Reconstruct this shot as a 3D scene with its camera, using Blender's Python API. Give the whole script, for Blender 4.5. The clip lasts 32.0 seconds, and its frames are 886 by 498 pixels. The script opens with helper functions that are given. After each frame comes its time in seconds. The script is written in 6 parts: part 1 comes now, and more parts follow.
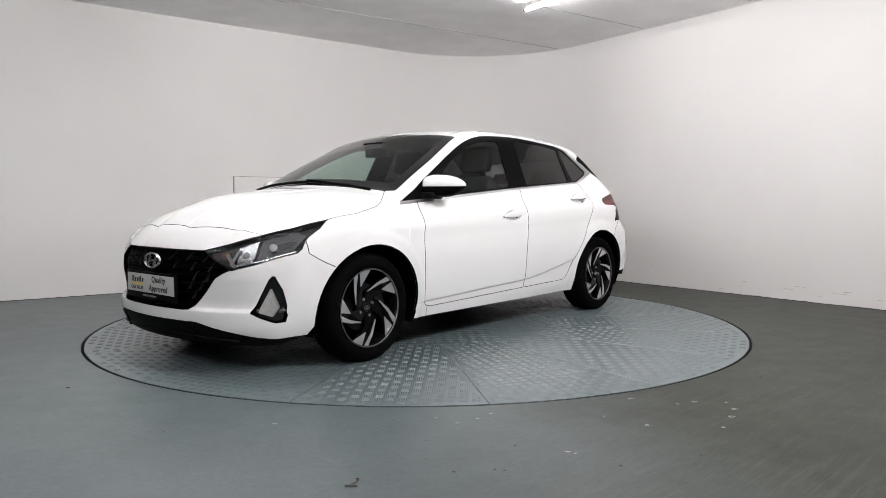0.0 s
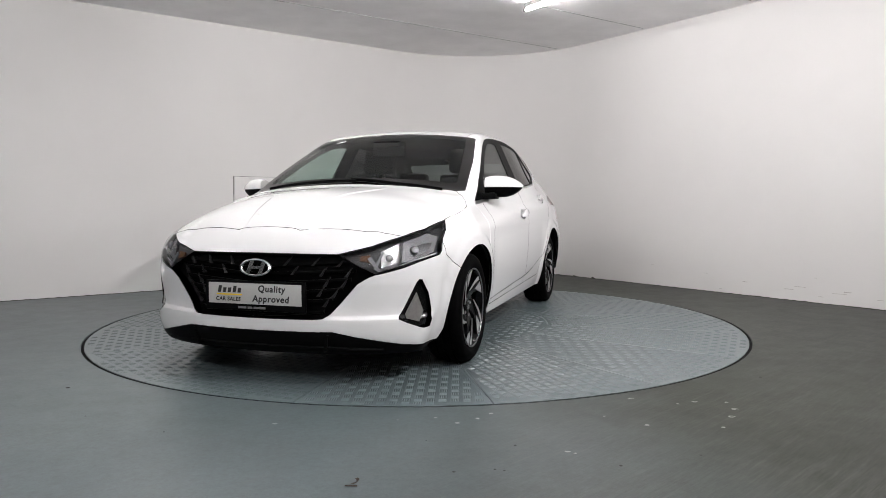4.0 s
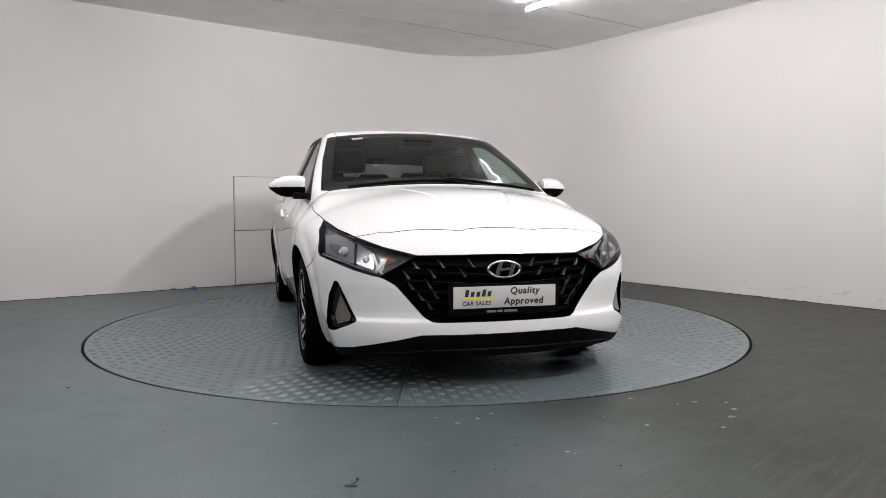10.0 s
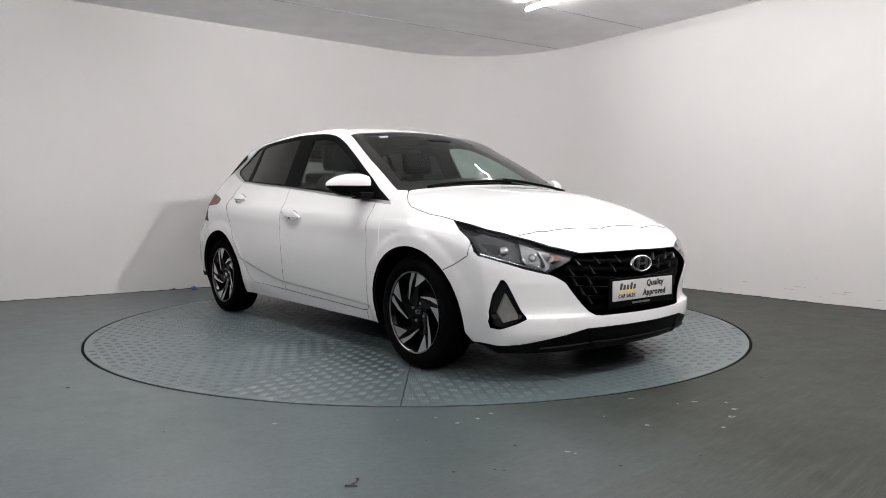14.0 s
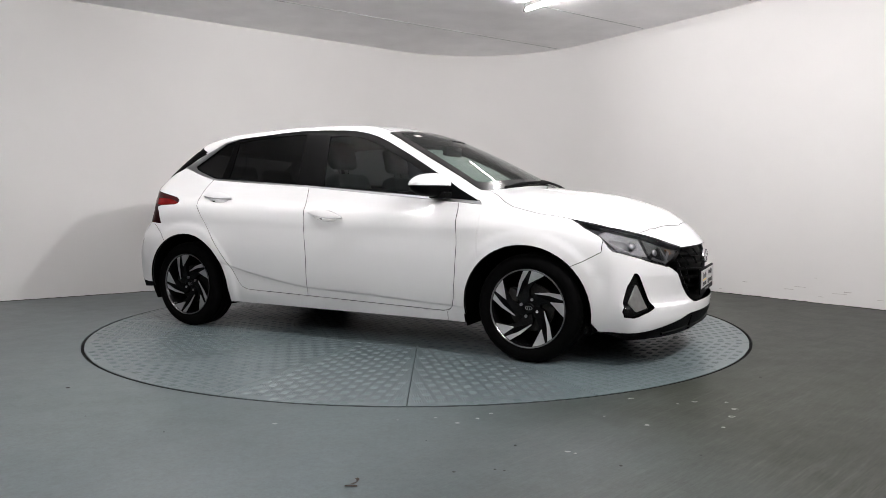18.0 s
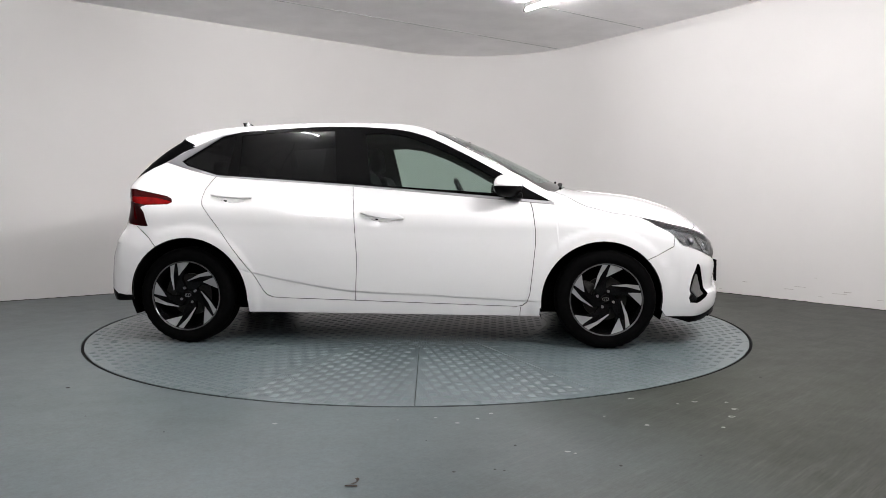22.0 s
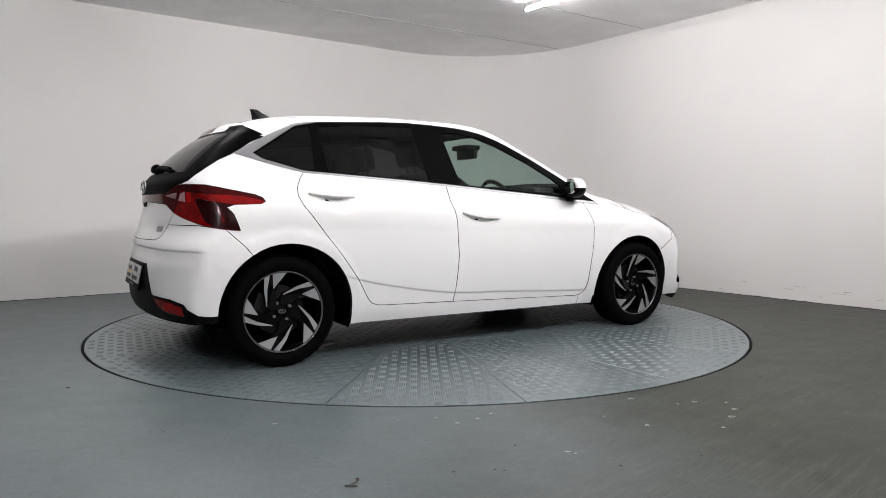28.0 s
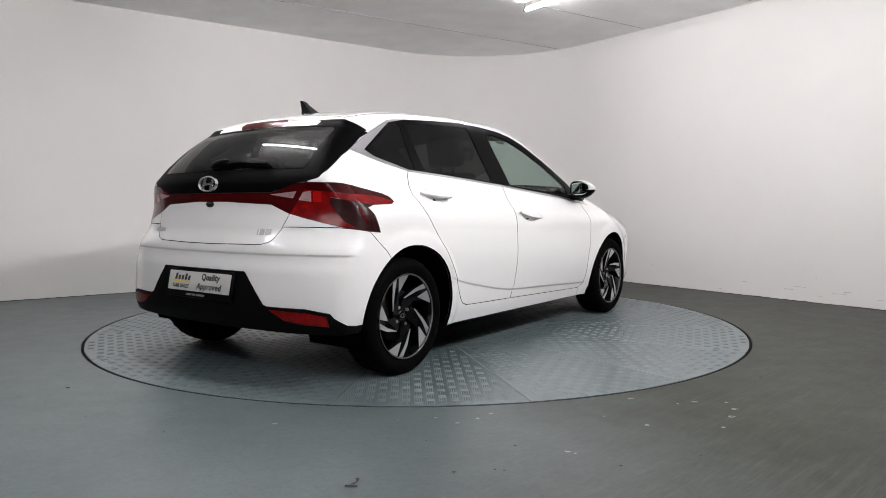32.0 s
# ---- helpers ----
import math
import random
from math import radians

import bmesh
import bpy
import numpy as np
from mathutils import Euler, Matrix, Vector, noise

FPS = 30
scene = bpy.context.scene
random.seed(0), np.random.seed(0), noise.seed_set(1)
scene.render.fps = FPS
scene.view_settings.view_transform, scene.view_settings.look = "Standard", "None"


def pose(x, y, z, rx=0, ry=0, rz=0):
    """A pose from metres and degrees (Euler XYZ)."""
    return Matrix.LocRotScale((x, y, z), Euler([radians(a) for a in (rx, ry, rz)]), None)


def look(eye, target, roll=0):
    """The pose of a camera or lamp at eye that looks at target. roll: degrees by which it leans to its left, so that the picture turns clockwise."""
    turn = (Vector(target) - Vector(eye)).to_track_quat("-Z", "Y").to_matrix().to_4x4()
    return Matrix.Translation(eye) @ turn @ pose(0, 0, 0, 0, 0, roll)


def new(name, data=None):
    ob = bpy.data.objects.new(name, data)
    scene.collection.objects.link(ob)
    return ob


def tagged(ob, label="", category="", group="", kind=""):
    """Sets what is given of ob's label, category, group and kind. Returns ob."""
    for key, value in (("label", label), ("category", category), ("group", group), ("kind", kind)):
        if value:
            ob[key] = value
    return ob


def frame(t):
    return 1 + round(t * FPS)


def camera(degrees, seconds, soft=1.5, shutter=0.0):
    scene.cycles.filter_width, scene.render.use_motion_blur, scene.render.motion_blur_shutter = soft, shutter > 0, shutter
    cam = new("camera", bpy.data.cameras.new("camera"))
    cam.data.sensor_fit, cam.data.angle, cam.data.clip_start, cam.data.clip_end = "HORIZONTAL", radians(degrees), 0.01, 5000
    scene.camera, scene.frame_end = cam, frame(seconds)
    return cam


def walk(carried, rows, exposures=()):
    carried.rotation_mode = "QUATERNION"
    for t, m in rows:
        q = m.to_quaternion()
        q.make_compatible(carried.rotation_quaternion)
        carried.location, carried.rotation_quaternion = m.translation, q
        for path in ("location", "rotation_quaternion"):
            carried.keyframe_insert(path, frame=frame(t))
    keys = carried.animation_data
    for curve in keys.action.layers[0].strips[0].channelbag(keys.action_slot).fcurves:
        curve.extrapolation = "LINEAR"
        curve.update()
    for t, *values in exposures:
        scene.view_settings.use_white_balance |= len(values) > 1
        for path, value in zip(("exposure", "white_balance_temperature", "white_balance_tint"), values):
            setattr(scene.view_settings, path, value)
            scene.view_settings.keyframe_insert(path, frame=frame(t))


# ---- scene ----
# ---- camera, path and light ----
cam = camera(64.4, 32.0, soft=0.7)
EYE = pose(0.161, -5.226, 0.861, 90 - 3.567, 0.0, 0.0)
walk(cam, [(0.0, EYE), (32.0, EYE)], [(0.0, 0.15), (2.0, 0.13), (6.0, 0.03), (9.0, -0.04), (11.0, -0.01), (13.0, 0.04), (17.0, 0.12), (21.0, 0.16), (24.0, 0.13), (28.0, 0.08), (30.0, 0.05), (32.0, 0.07)])

world = bpy.data.worlds.new("room_dark")
scene.world = world
world.use_nodes = True
world.node_tree.nodes["Background"].inputs[0].default_value = (0.9, 0.93, 1.0, 1)
world.node_tree.nodes["Background"].inputs[1].default_value = 0.02
scene.view_settings.exposure = 0.0
TUBE_GLOW = 290.0
CEILING = 2.745
CX, CY = -0.0815, -0.1229          # the car's middle, from the turntable's middle


# ---- helpers ----
def box(bm, lo, hi, bevel=0.0, segments=2):
    """An axis-aligned box between two corners, its edges rounded."""
    r = bmesh.ops.create_cube(bm, size=1.0)
    vs = r["verts"]
    for v in vs:
        v.co = Vector([lo[i] + (v.co[i] + 0.5) * (hi[i] - lo[i]) for i in range(3)])
    if bevel:
        es = list({e for v in vs for e in v.link_edges})
        bmesh.ops.bevel(bm, geom=es, offset=bevel, segments=segments, profile=0.6, affect="EDGES")
    return bm


def mesh_of(bm, name, material, smooth=True, angle=35):
    me = bpy.data.meshes.new(name)
    bmesh.ops.recalc_face_normals(bm, faces=bm.faces)
    for f in bm.faces:
        f.smooth = smooth
    for e in bm.edges:
        if len(e.link_faces) == 2 and e.calc_face_angle(0) > radians(angle):
            e.smooth = False
    bm.to_mesh(me)
    bm.free()
    if material:
        me.materials.append(material)
    return me


def thing(name, bm, material, label="", category="", group="", kind="", m=None, angle=35):
    ob = new(name, mesh_of(bm, name, material, True, angle))
    if m is not None:
        ob.matrix_basis = m
    return tagged(ob, label, category, group, kind)


def part(name, bm, material, parent, label="", m=None, angle=35):
    """Links a bmesh, or a mesh, as one mesh object under a thing or a part."""
    me = mesh_of(bm, name, material, True, angle) if isinstance(bm, bmesh.types.BMesh) else bm
    ob = new(name, me)
    ob.parent = parent
    if m is not None:
        ob.matrix_basis = m
    return tagged(ob, label)


def rod(bm, a, b, r, n=12, r2=None):
    a, b = Vector(a), Vector(b)
    m = Matrix.Translation((a + b) / 2) @ (b - a).to_track_quat("Z", "Y").to_matrix().to_4x4()
    bmesh.ops.create_cone(bm, cap_ends=True, segments=n, radius1=r, radius2=r if r2 is None else r2, depth=(b - a).length, matrix=m)
    return bm


def lathe(bm, profile, n=48, axis="y"):
    """Turns a profile of (radius, along) round an axis."""
    rings = []
    for r, h in profile:
        ring = []
        for i in range(n):
            a = 2 * math.pi * i / n
            c, s = r * math.cos(a), r * math.sin(a)
            ring.append(bm.verts.new((c, h, s) if axis == "y" else (c, s, h)))
        rings.append(ring)
    for p, q in zip(rings, rings[1:]):
        for i in range(n):
            bm.faces.new((p[i], p[(i + 1) % n], q[(i + 1) % n], q[i]))
    return rings


# ---- materials ----
def nodes_of(name):
    mat = bpy.data.materials.new(name)
    mat.use_nodes = True
    nt = mat.node_tree
    return mat, nt, nt.nodes["Principled BSDF"]


def wire(nt, a, b):
    nt.links.new(a, b)


def noise_node(nt, scale, detail=4, rough=0.55, stretch=None):
    co = nt.nodes.new("ShaderNodeTexCoord")
    n = nt.nodes.new("ShaderNodeTexNoise")
    n.inputs["Scale"].default_value, n.inputs["Detail"].default_value, n.inputs["Roughness"].default_value = scale, detail, rough
    if stretch:
        mp = nt.nodes.new("ShaderNodeMapping")
        mp.inputs["Scale"].default_value = stretch
        wire(nt, co.outputs["Object"], mp.inputs[0])
        wire(nt, mp.outputs[0], n.inputs["Vector"])
    else:
        wire(nt, co.outputs["Object"], n.inputs["Vector"])
    return n


def ramp(nt, source, stops):
    r = nt.nodes.new("ShaderNodeValToRGB")
    wire(nt, source, r.inputs[0])
    while len(r.color_ramp.elements) < len(stops):
        r.color_ramp.elements.new(0.5)
    for e, (p, c) in zip(r.color_ramp.elements, stops):
        e.position, e.color = p, (*c, 1) if len(c) == 3 else c
    return r


def mix(nt, fac, a, b, kind="MIX"):
    n = nt.nodes.new("ShaderNodeMix")
    n.data_type, n.blend_type = "RGBA", kind
    for i, v in ((0, fac), (6, a), (7, b)):
        if hasattr(v, "links"):
            wire(nt, v, n.inputs[i])
        else:
            n.inputs[i].default_value = v
    return n.outputs[2]


def bump(nt, bsdf, height, strength, distance=0.01):
    b = nt.nodes.new("ShaderNodeBump")
    b.inputs["Strength"].default_value, b.inputs["Distance"].default_value = strength, distance
    wire(nt, height, b.inputs["Height"])
    wire(nt, b.outputs[0], bsdf.inputs["Normal"])


def plain(name, color, rough, metal=0.0, grain=0.0, scale=200.0, coat=0.0, spec=0.5):
    """A surface with a little grain in its colour, gloss and relief."""
    mat, nt, b = nodes_of(name)
    b.inputs["Base Color"].default_value = (*color, 1)
    b.inputs["Roughness"].default_value, b.inputs["Metallic"].default_value = rough, metal
    b.inputs["Coat Weight"].default_value, b.inputs["Coat Roughness"].default_value = coat, 0.03
    b.inputs["Specular IOR Level"].default_value = spec
    if grain:
        n = noise_node(nt, scale)
        lo, hi = [c * (1 - grain) for c in color], [min(1, c * (1 + grain)) for c in color]
        wire(nt, ramp(nt, n.outputs[0], [(0.3, lo), (0.7, hi)]).outputs[0], b.inputs["Base Color"])
        bump(nt, b, n.outputs[0], min(1, grain * 1.2), 0.0006)
    return mat


def painted_wall():
    mat, nt, b = nodes_of("matt_white_wall_paint")
    big, mid, fine = noise_node(nt, 0.7, 3), noise_node(nt, 5, 5), noise_node(nt, 150, 3)
    c = ramp(nt, big.outputs[0], [(0.3, (0.655, 0.642, 0.630)), (0.7, (0.695, 0.682, 0.670))]).outputs[0]
    c = mix(nt, ramp(nt, mid.outputs[0], [(0.55, (0, 0, 0)), (0.8, (0.22, 0.22, 0.22))]).outputs[0], c, (0.63, 0.617, 0.605, 1))
    wire(nt, c, b.inputs["Base Color"])
    b.inputs["Roughness"].default_value = 0.75
    b.inputs["Specular IOR Level"].default_value = 0.25
    s = mix(nt, 0.25, mid.outputs[0], fine.outputs[0])
    bump(nt, b, s, 0.12, 0.01)
    return mat


def floor_paint(name, tint=1.0, plate=False):
    mat, nt, b = nodes_of(name)
    big, mid, fine = noise_node(nt, 0.55, 4), noise_node(nt, 6, 6, 0.65), noise_node(nt, 90, 4)
    base = ramp(nt, big.outputs[0], [(0.35, (0.052 * tint, 0.070 * tint, 0.075 * tint)), (0.65, (0.068 * tint, 0.088 * tint, 0.093 * tint))]).outputs[0]
    worn = ramp(nt, mid.outputs[0], [(0.35, (0, 0, 0)), (0.8, (0.4, 0.4, 0.4))]).outputs[0]
    c = mix(nt, worn, base, (0.062, 0.072, 0.075, 1))
    c = mix(nt, 0.25, c, fine.outputs[0], "SOFT_LIGHT")
    grit, dirt = noise_node(nt, 38, 8, 0.8), noise_node(nt, 130, 2, 0.5)
    c = mix(nt, 1.0, c, ramp(nt, grit.outputs[0], [(0.34, (0.72, 0.72, 0.71)), (0.5, (1.0, 1.0, 1.0)), (0.68, (1.22, 1.22, 1.2))]).outputs[0], "MULTIPLY")
    c = mix(nt, ramp(nt, dirt.outputs[0], [(0.70, (0, 0, 0)), (0.76, (0.75, 0.75, 0.75))]).outputs[0], c, (0.018, 0.018, 0.016, 1))
    if plate:
        info = nt.nodes.new("ShaderNodeObjectInfo")
        v = ramp(nt, info.outputs["Random"], [(0, (0.95, 0.95, 0.95)), (1, (1.04, 1.04, 1.04))]).outputs[0]
        c = mix(nt, 1.0, c, v, "MULTIPLY")
    else:
        # brushed-on strokes and a yellower, scuffed stretch beside the table, its colour also darkened towards +x to
        # offset the light there
        st = noise_node(nt, 2.2, 5, 0.6, (1.0, 0.07, 1.0))
        st.inputs["Vector"].links[0].from_node.inputs["Rotation"].default_value = (0, 0, radians(44))
        st.inputs["Vector"].links[0].from_node.vector_type = "TEXTURE"
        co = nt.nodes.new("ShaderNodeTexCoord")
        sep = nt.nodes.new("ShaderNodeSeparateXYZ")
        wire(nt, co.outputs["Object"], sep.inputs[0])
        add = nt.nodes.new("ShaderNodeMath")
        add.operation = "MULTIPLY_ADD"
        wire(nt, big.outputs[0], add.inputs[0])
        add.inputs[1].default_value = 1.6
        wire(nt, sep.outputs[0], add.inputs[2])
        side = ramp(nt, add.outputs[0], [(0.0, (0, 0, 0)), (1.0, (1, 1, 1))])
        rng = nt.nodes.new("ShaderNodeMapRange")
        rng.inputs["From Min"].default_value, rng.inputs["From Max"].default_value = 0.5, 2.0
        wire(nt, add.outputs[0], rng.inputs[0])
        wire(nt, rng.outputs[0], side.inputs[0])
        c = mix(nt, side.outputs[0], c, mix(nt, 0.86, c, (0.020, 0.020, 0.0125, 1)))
        c = mix(nt, ramp(nt, st.outputs[0], [(0.50, (0, 0, 0)), (0.74, (0.34, 0.34, 0.34))]).outputs[0], c, (0.080, 0.085, 0.080, 1))
        fine_st = noise_node(nt, 11, 7, 0.72, (1.0, 0.10, 1.0))
        fine_st.inputs["Vector"].links[0].from_node.inputs["Rotation"].default_value = (0, 0, radians(44))
        fine_st.inputs["Vector"].links[0].from_node.vector_type = "TEXTURE"
        c = mix(nt, side.outputs[0], c, mix(nt, 1.0, c, ramp(nt, fine_st.outputs[0], [(0.34, (0.66, 0.66, 0.65)), (0.5, (1.0, 1.0, 1.0)), (0.66, (1.38, 1.38, 1.32))]).outputs[0], "MULTIPLY"))
        patch = noise_node(nt, 1.7, 9, 0.72)
        c = mix(nt, 1.0, c, ramp(nt, patch.outputs[0], [(0.32, (0.80, 0.81, 0.79)), (0.5, (1.0, 1.0, 1.0)), (0.68, (1.16, 1.15, 1.13))]).outputs[0], "MULTIPLY")
    if not plate:
        # specular falls towards +x too, to hold the brightness down on that side
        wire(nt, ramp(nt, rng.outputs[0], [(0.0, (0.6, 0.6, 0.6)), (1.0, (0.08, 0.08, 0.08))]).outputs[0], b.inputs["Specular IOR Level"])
    wire(nt, c, b.inputs["Base Color"])
    if not plate:
        rr = ramp(nt, mid.outputs[0], [(0.25, (0.34, 0.34, 0.34)), (0.8, (0.42, 0.42, 0.42))]).outputs[0]
    else:
        rr = ramp(nt, mid.outputs[0], [(0.25, (0.30, 0.30, 0.30)), (0.8, (0.34, 0.34, 0.34))]).outputs[0]
    wire(nt, rr, b.inputs["Roughness"])
    b.inputs["Specular IOR Level"].default_value = 0.9 if plate else 0.6
    bump(nt, b, mix(nt, 0.35, mid.outputs[0], fine.outputs[0]), 0.05, 0.006)
    return mat


def glass(name, color, rough=0.0):
    """Thin tinted pane: a clear part and a mirror part."""
    mat, nt, b = nodes_of(name)
    out = nt.nodes["Material Output"]
    tr, gl, lw, mx = (nt.nodes.new(n) for n in ("ShaderNodeBsdfTransparent", "ShaderNodeBsdfGlossy", "ShaderNodeLayerWeight", "ShaderNodeMixShader"))
    tr.inputs[0].default_value = (*color, 1)
    gl.inputs["Roughness"].default_value = rough
    gl.inputs["Color"].default_value = (1, 1, 1, 1)
    lw.inputs[0].default_value = 0.5
    steep, share = nt.nodes.new("ShaderNodeMath"), nt.nodes.new("ShaderNodeMath")
    steep.operation, share.operation = "POWER", "MULTIPLY_ADD"
    steep.inputs[1].default_value = 5.5
    share.inputs[1].default_value, share.inputs[2].default_value = 0.75, 0.028
    for a, c in ((lw.outputs["Facing"], steep.inputs[0]), (steep.outputs[0], share.inputs[0]), (share.outputs[0], mx.inputs[0]),
                 (tr.outputs[0], mx.inputs[1]), (gl.outputs[0], mx.inputs[2]), (mx.outputs[0], out.inputs[0])):
        wire(nt, a, c)
    return mat


def glow(name, color, strength):
    mat, nt, b = nodes_of(name)
    b.inputs["Base Color"].default_value = (0.9, 0.9, 0.9, 1)
    b.inputs["Emission Color"].default_value = (*color, 1)
    b.inputs["Emission Strength"].default_value = strength
    return mat


def car_paint():
    mat, nt, b = nodes_of("white_car_paint")
    n = noise_node(nt, 900, 2)
    wire(nt, ramp(nt, n.outputs[0], [(0.3, (0.63, 0.63, 0.63)), (0.7, (0.65, 0.65, 0.65))]).outputs[0], b.inputs["Base Color"])
    b.inputs["Roughness"].default_value = 0.8
    b.inputs["Specular IOR Level"].default_value = 0.0
    b.inputs["Coat Weight"].default_value, b.inputs["Coat Roughness"].default_value = 1.0, 0.012
    peel = noise_node(nt, 60, 2)
    bump(nt, b, peel.outputs[0], 0.02, 0.002)
    return mat


def tyre_rubber():
    mat, nt, b = nodes_of("tyre_rubber")
    n = noise_node(nt, 40, 5)
    wire(nt, ramp(nt, n.outputs[0], [(0.3, (0.0012, 0.0012, 0.0013)), (0.8, (0.0025, 0.0025, 0.0025))]).outputs[0], b.inputs["Base Color"])
    b.inputs["Roughness"].default_value = 0.7
    b.inputs["Specular IOR Level"].default_value = 0.02
    bump(nt, b, n.outputs[0], 0.15, 0.002)
    return mat


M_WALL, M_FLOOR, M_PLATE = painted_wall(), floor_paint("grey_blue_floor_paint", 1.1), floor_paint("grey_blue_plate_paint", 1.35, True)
M_CEIL = plain("grey_painted_ceiling_board", (0.90, 0.89, 0.895), 0.7, grain=0.05, scale=3, spec=0.3)
M_JOINT = plain("ceiling_joint_filler", (0.50, 0.50, 0.50), 0.8, grain=0.1, scale=30)
M_PIT = plain("dark_pit_steel", (0.015, 0.015, 0.015), 0.8, grain=0.2, scale=20)
M_TUBE = glow("lit_lamp_tube", (1.0, 0.965, 0.972), TUBE_GLOW)
M_DARKWALL = plain("dark_grey_wall_paint", (0.05, 0.05, 0.052), 0.8, grain=0.1, scale=4)
# weaker and stronger copies of the tube glow, set to balance the room's light
M_TUBE_DIM = glow("lit_dim_tube", (1.0, 0.965, 0.972), TUBE_GLOW * 0.28)
M_TUBE_BRIGHT = glow("lit_bright_tube", (1.0, 0.965, 0.972), TUBE_GLOW * 1.35)
M_FLOOD = glow("lit_flood_panel", (1.0, 0.965, 0.972), 2000.0)
M_STRIP = glow("lit_strip_panel", (1.0, 0.97, 0.97), 14.0)
M_RIM_SHADE = plain("black_rim_gap", (0.006, 0.006, 0.006), 0.95, grain=0.3, scale=40, spec=0.05)
M_WALL_FOOT = plain("dark_wall_foot", (0.05, 0.046, 0.042), 0.95, grain=0.5, scale=60, spec=0.1)
M_GAP = plain("grey_shadow_gap", (0.10, 0.10, 0.10), 0.9)
M_LAMPBODY = plain("grey_lamp_housing", (0.35, 0.35, 0.35), 0.4)
M_WHITE = car_paint()
M_GLOSSBLACK = plain("gloss_black_trim", (0.005, 0.005, 0.0055), 0.15)
M_FRAME = plain("satin_black_window_film", (0.0018, 0.0018, 0.0019), 0.4, grain=0.1, scale=300, spec=0.02)
M_BLACK = plain("grained_black_plastic", (0.0028, 0.0028, 0.0030), 0.5, grain=0.25, scale=500, spec=0.035)
M_GRILLE = plain("black_grille_plastic", (0.0012, 0.0012, 0.0013), 0.5, grain=0.2, scale=500, spec=0.02)
M_FRIT = plain("black_glass_edge", (0.004, 0.004, 0.004), 0.1, spec=0.4)
M_LINER = plain("dark_liner_felt", (0.002, 0.002, 0.002), 0.9, grain=0.3, scale=80, spec=0.02)
M_CABIN = plain("grey_cabin_lining", (0.035, 0.035, 0.034), 0.85, grain=0.15, scale=300, spec=0.2)
M_CHROME = plain("chrome", (0.78, 0.78, 0.79), 0.24, 1.0)
M_SATIN = plain("satin_chrome_strip", (0.40, 0.40, 0.41), 0.33, 1.0)
M_ALLOY = plain("machined_alloy", (0.60, 0.60, 0.61), 0.38, 0.9, grain=0.04, scale=400)
M_RIMLIP = plain("dark_machined_edge", (0.16, 0.16, 0.165), 0.35, 0.9)
M_RIMBLACK = plain("gloss_black_alloy", (0.002, 0.002, 0.0022), 0.25, spec=0.2)
M_STEEL = plain("brake_disc_steel", (0.03, 0.029, 0.028), 0.5, 1.0, grain=0.2, scale=60)
M_TYRE = tyre_rubber()
M_SCREEN = glass("clear_windscreen_glass", (0.56, 0.66, 0.62))
M_SIDEGLASS = glass("green_tinted_glass", (0.62, 0.72, 0.68))
M_PRIVACY = glass("dark_privacy_glass", (0.045, 0.045, 0.047))
M_REARGLASS = glass("smoked_rear_screen", (0.22, 0.225, 0.225))
M_LENS = glass("clear_lamp_lens", (0.93, 0.94, 0.95))
M_SEAT = plain("black_seat_cloth", (0.009, 0.009, 0.010), 0.9, grain=0.3, scale=400, spec=0.2)
M_DASH = plain("dark_dashboard_plastic", (0.010, 0.0105, 0.011), 0.65, grain=0.2, scale=400)
M_RED = plain("red_lamp_lens", (0.12, 0.0020, 0.0022), 0.14, grain=0.35, scale=22, spec=0.3)
M_CROWN = plain("maroon_lamp_lens", (0.03, 0.0008, 0.0012), 0.10, spec=0.25)
M_BRIGHTRED = plain("bright_red_reflector", (0.28, 0.004, 0.004), 0.2, spec=0.25)
M_TRIM = plain("satin_black_tailgate_trim", (0.002, 0.002, 0.0022), 0.4, grain=0.1, scale=200, spec=0.012)
M_DARKRED = plain("dark_red_lamp_lens", (0.011, 0.0006, 0.0009), 0.3, spec=0.1)
M_REDBAR = plain("deep_red_bar_lens", (0.040, 0.0015, 0.002), 0.12, spec=0.15)
M_PALE = plain("pale_reverse_lens", (0.28, 0.19, 0.19), 0.15, grain=0.2, scale=60, spec=0.3)
M_AMBER = plain("amber_bulb", (0.13, 0.055, 0.02), 0.35)
M_FOG = plain("grey_fog_lamp_glass", (0.12, 0.118, 0.115), 0.18, grain=0.12, scale=45)


def lamp_reflector():
    mat, nt, b = nodes_of("ribbed_lamp_reflector")
    b.inputs["Base Color"].default_value = (0.26, 0.26, 0.265, 1)
    b.inputs["Metallic"].default_value, b.inputs["Roughness"].default_value = 1.0, 0.20
    co, vo = nt.nodes.new("ShaderNodeTexCoord"), nt.nodes.new("ShaderNodeTexVoronoi")
    vo.inputs["Scale"].default_value = 95
    wire(nt, co.outputs["Object"], vo.inputs["Vector"])
    bump(nt, b, vo.outputs["Distance"], 0.3, 0.004)
    return mat


M_REFLECT = lamp_reflector()
M_GUIDE = plain("grey_light_guide", (0.30, 0.30, 0.31), 0.35, 0.9)
M_HOUSING = plain("dark_grey_lamp_housing", (0.03, 0.03, 0.032), 0.35, grain=0.1, scale=200)
M_PLATEWHITE = plain("white_plate_plastic", (0.43, 0.43, 0.42), 0.35, grain=0.03, scale=100)
M_PRINT = plain("black_print", (0.01, 0.01, 0.01), 0.4)
M_YELLOW = plain("yellow_print", (0.75, 0.50, 0.02), 0.4)
M_GREYPRINT = plain("pale_grey_print", (0.14, 0.14, 0.14), 0.5)
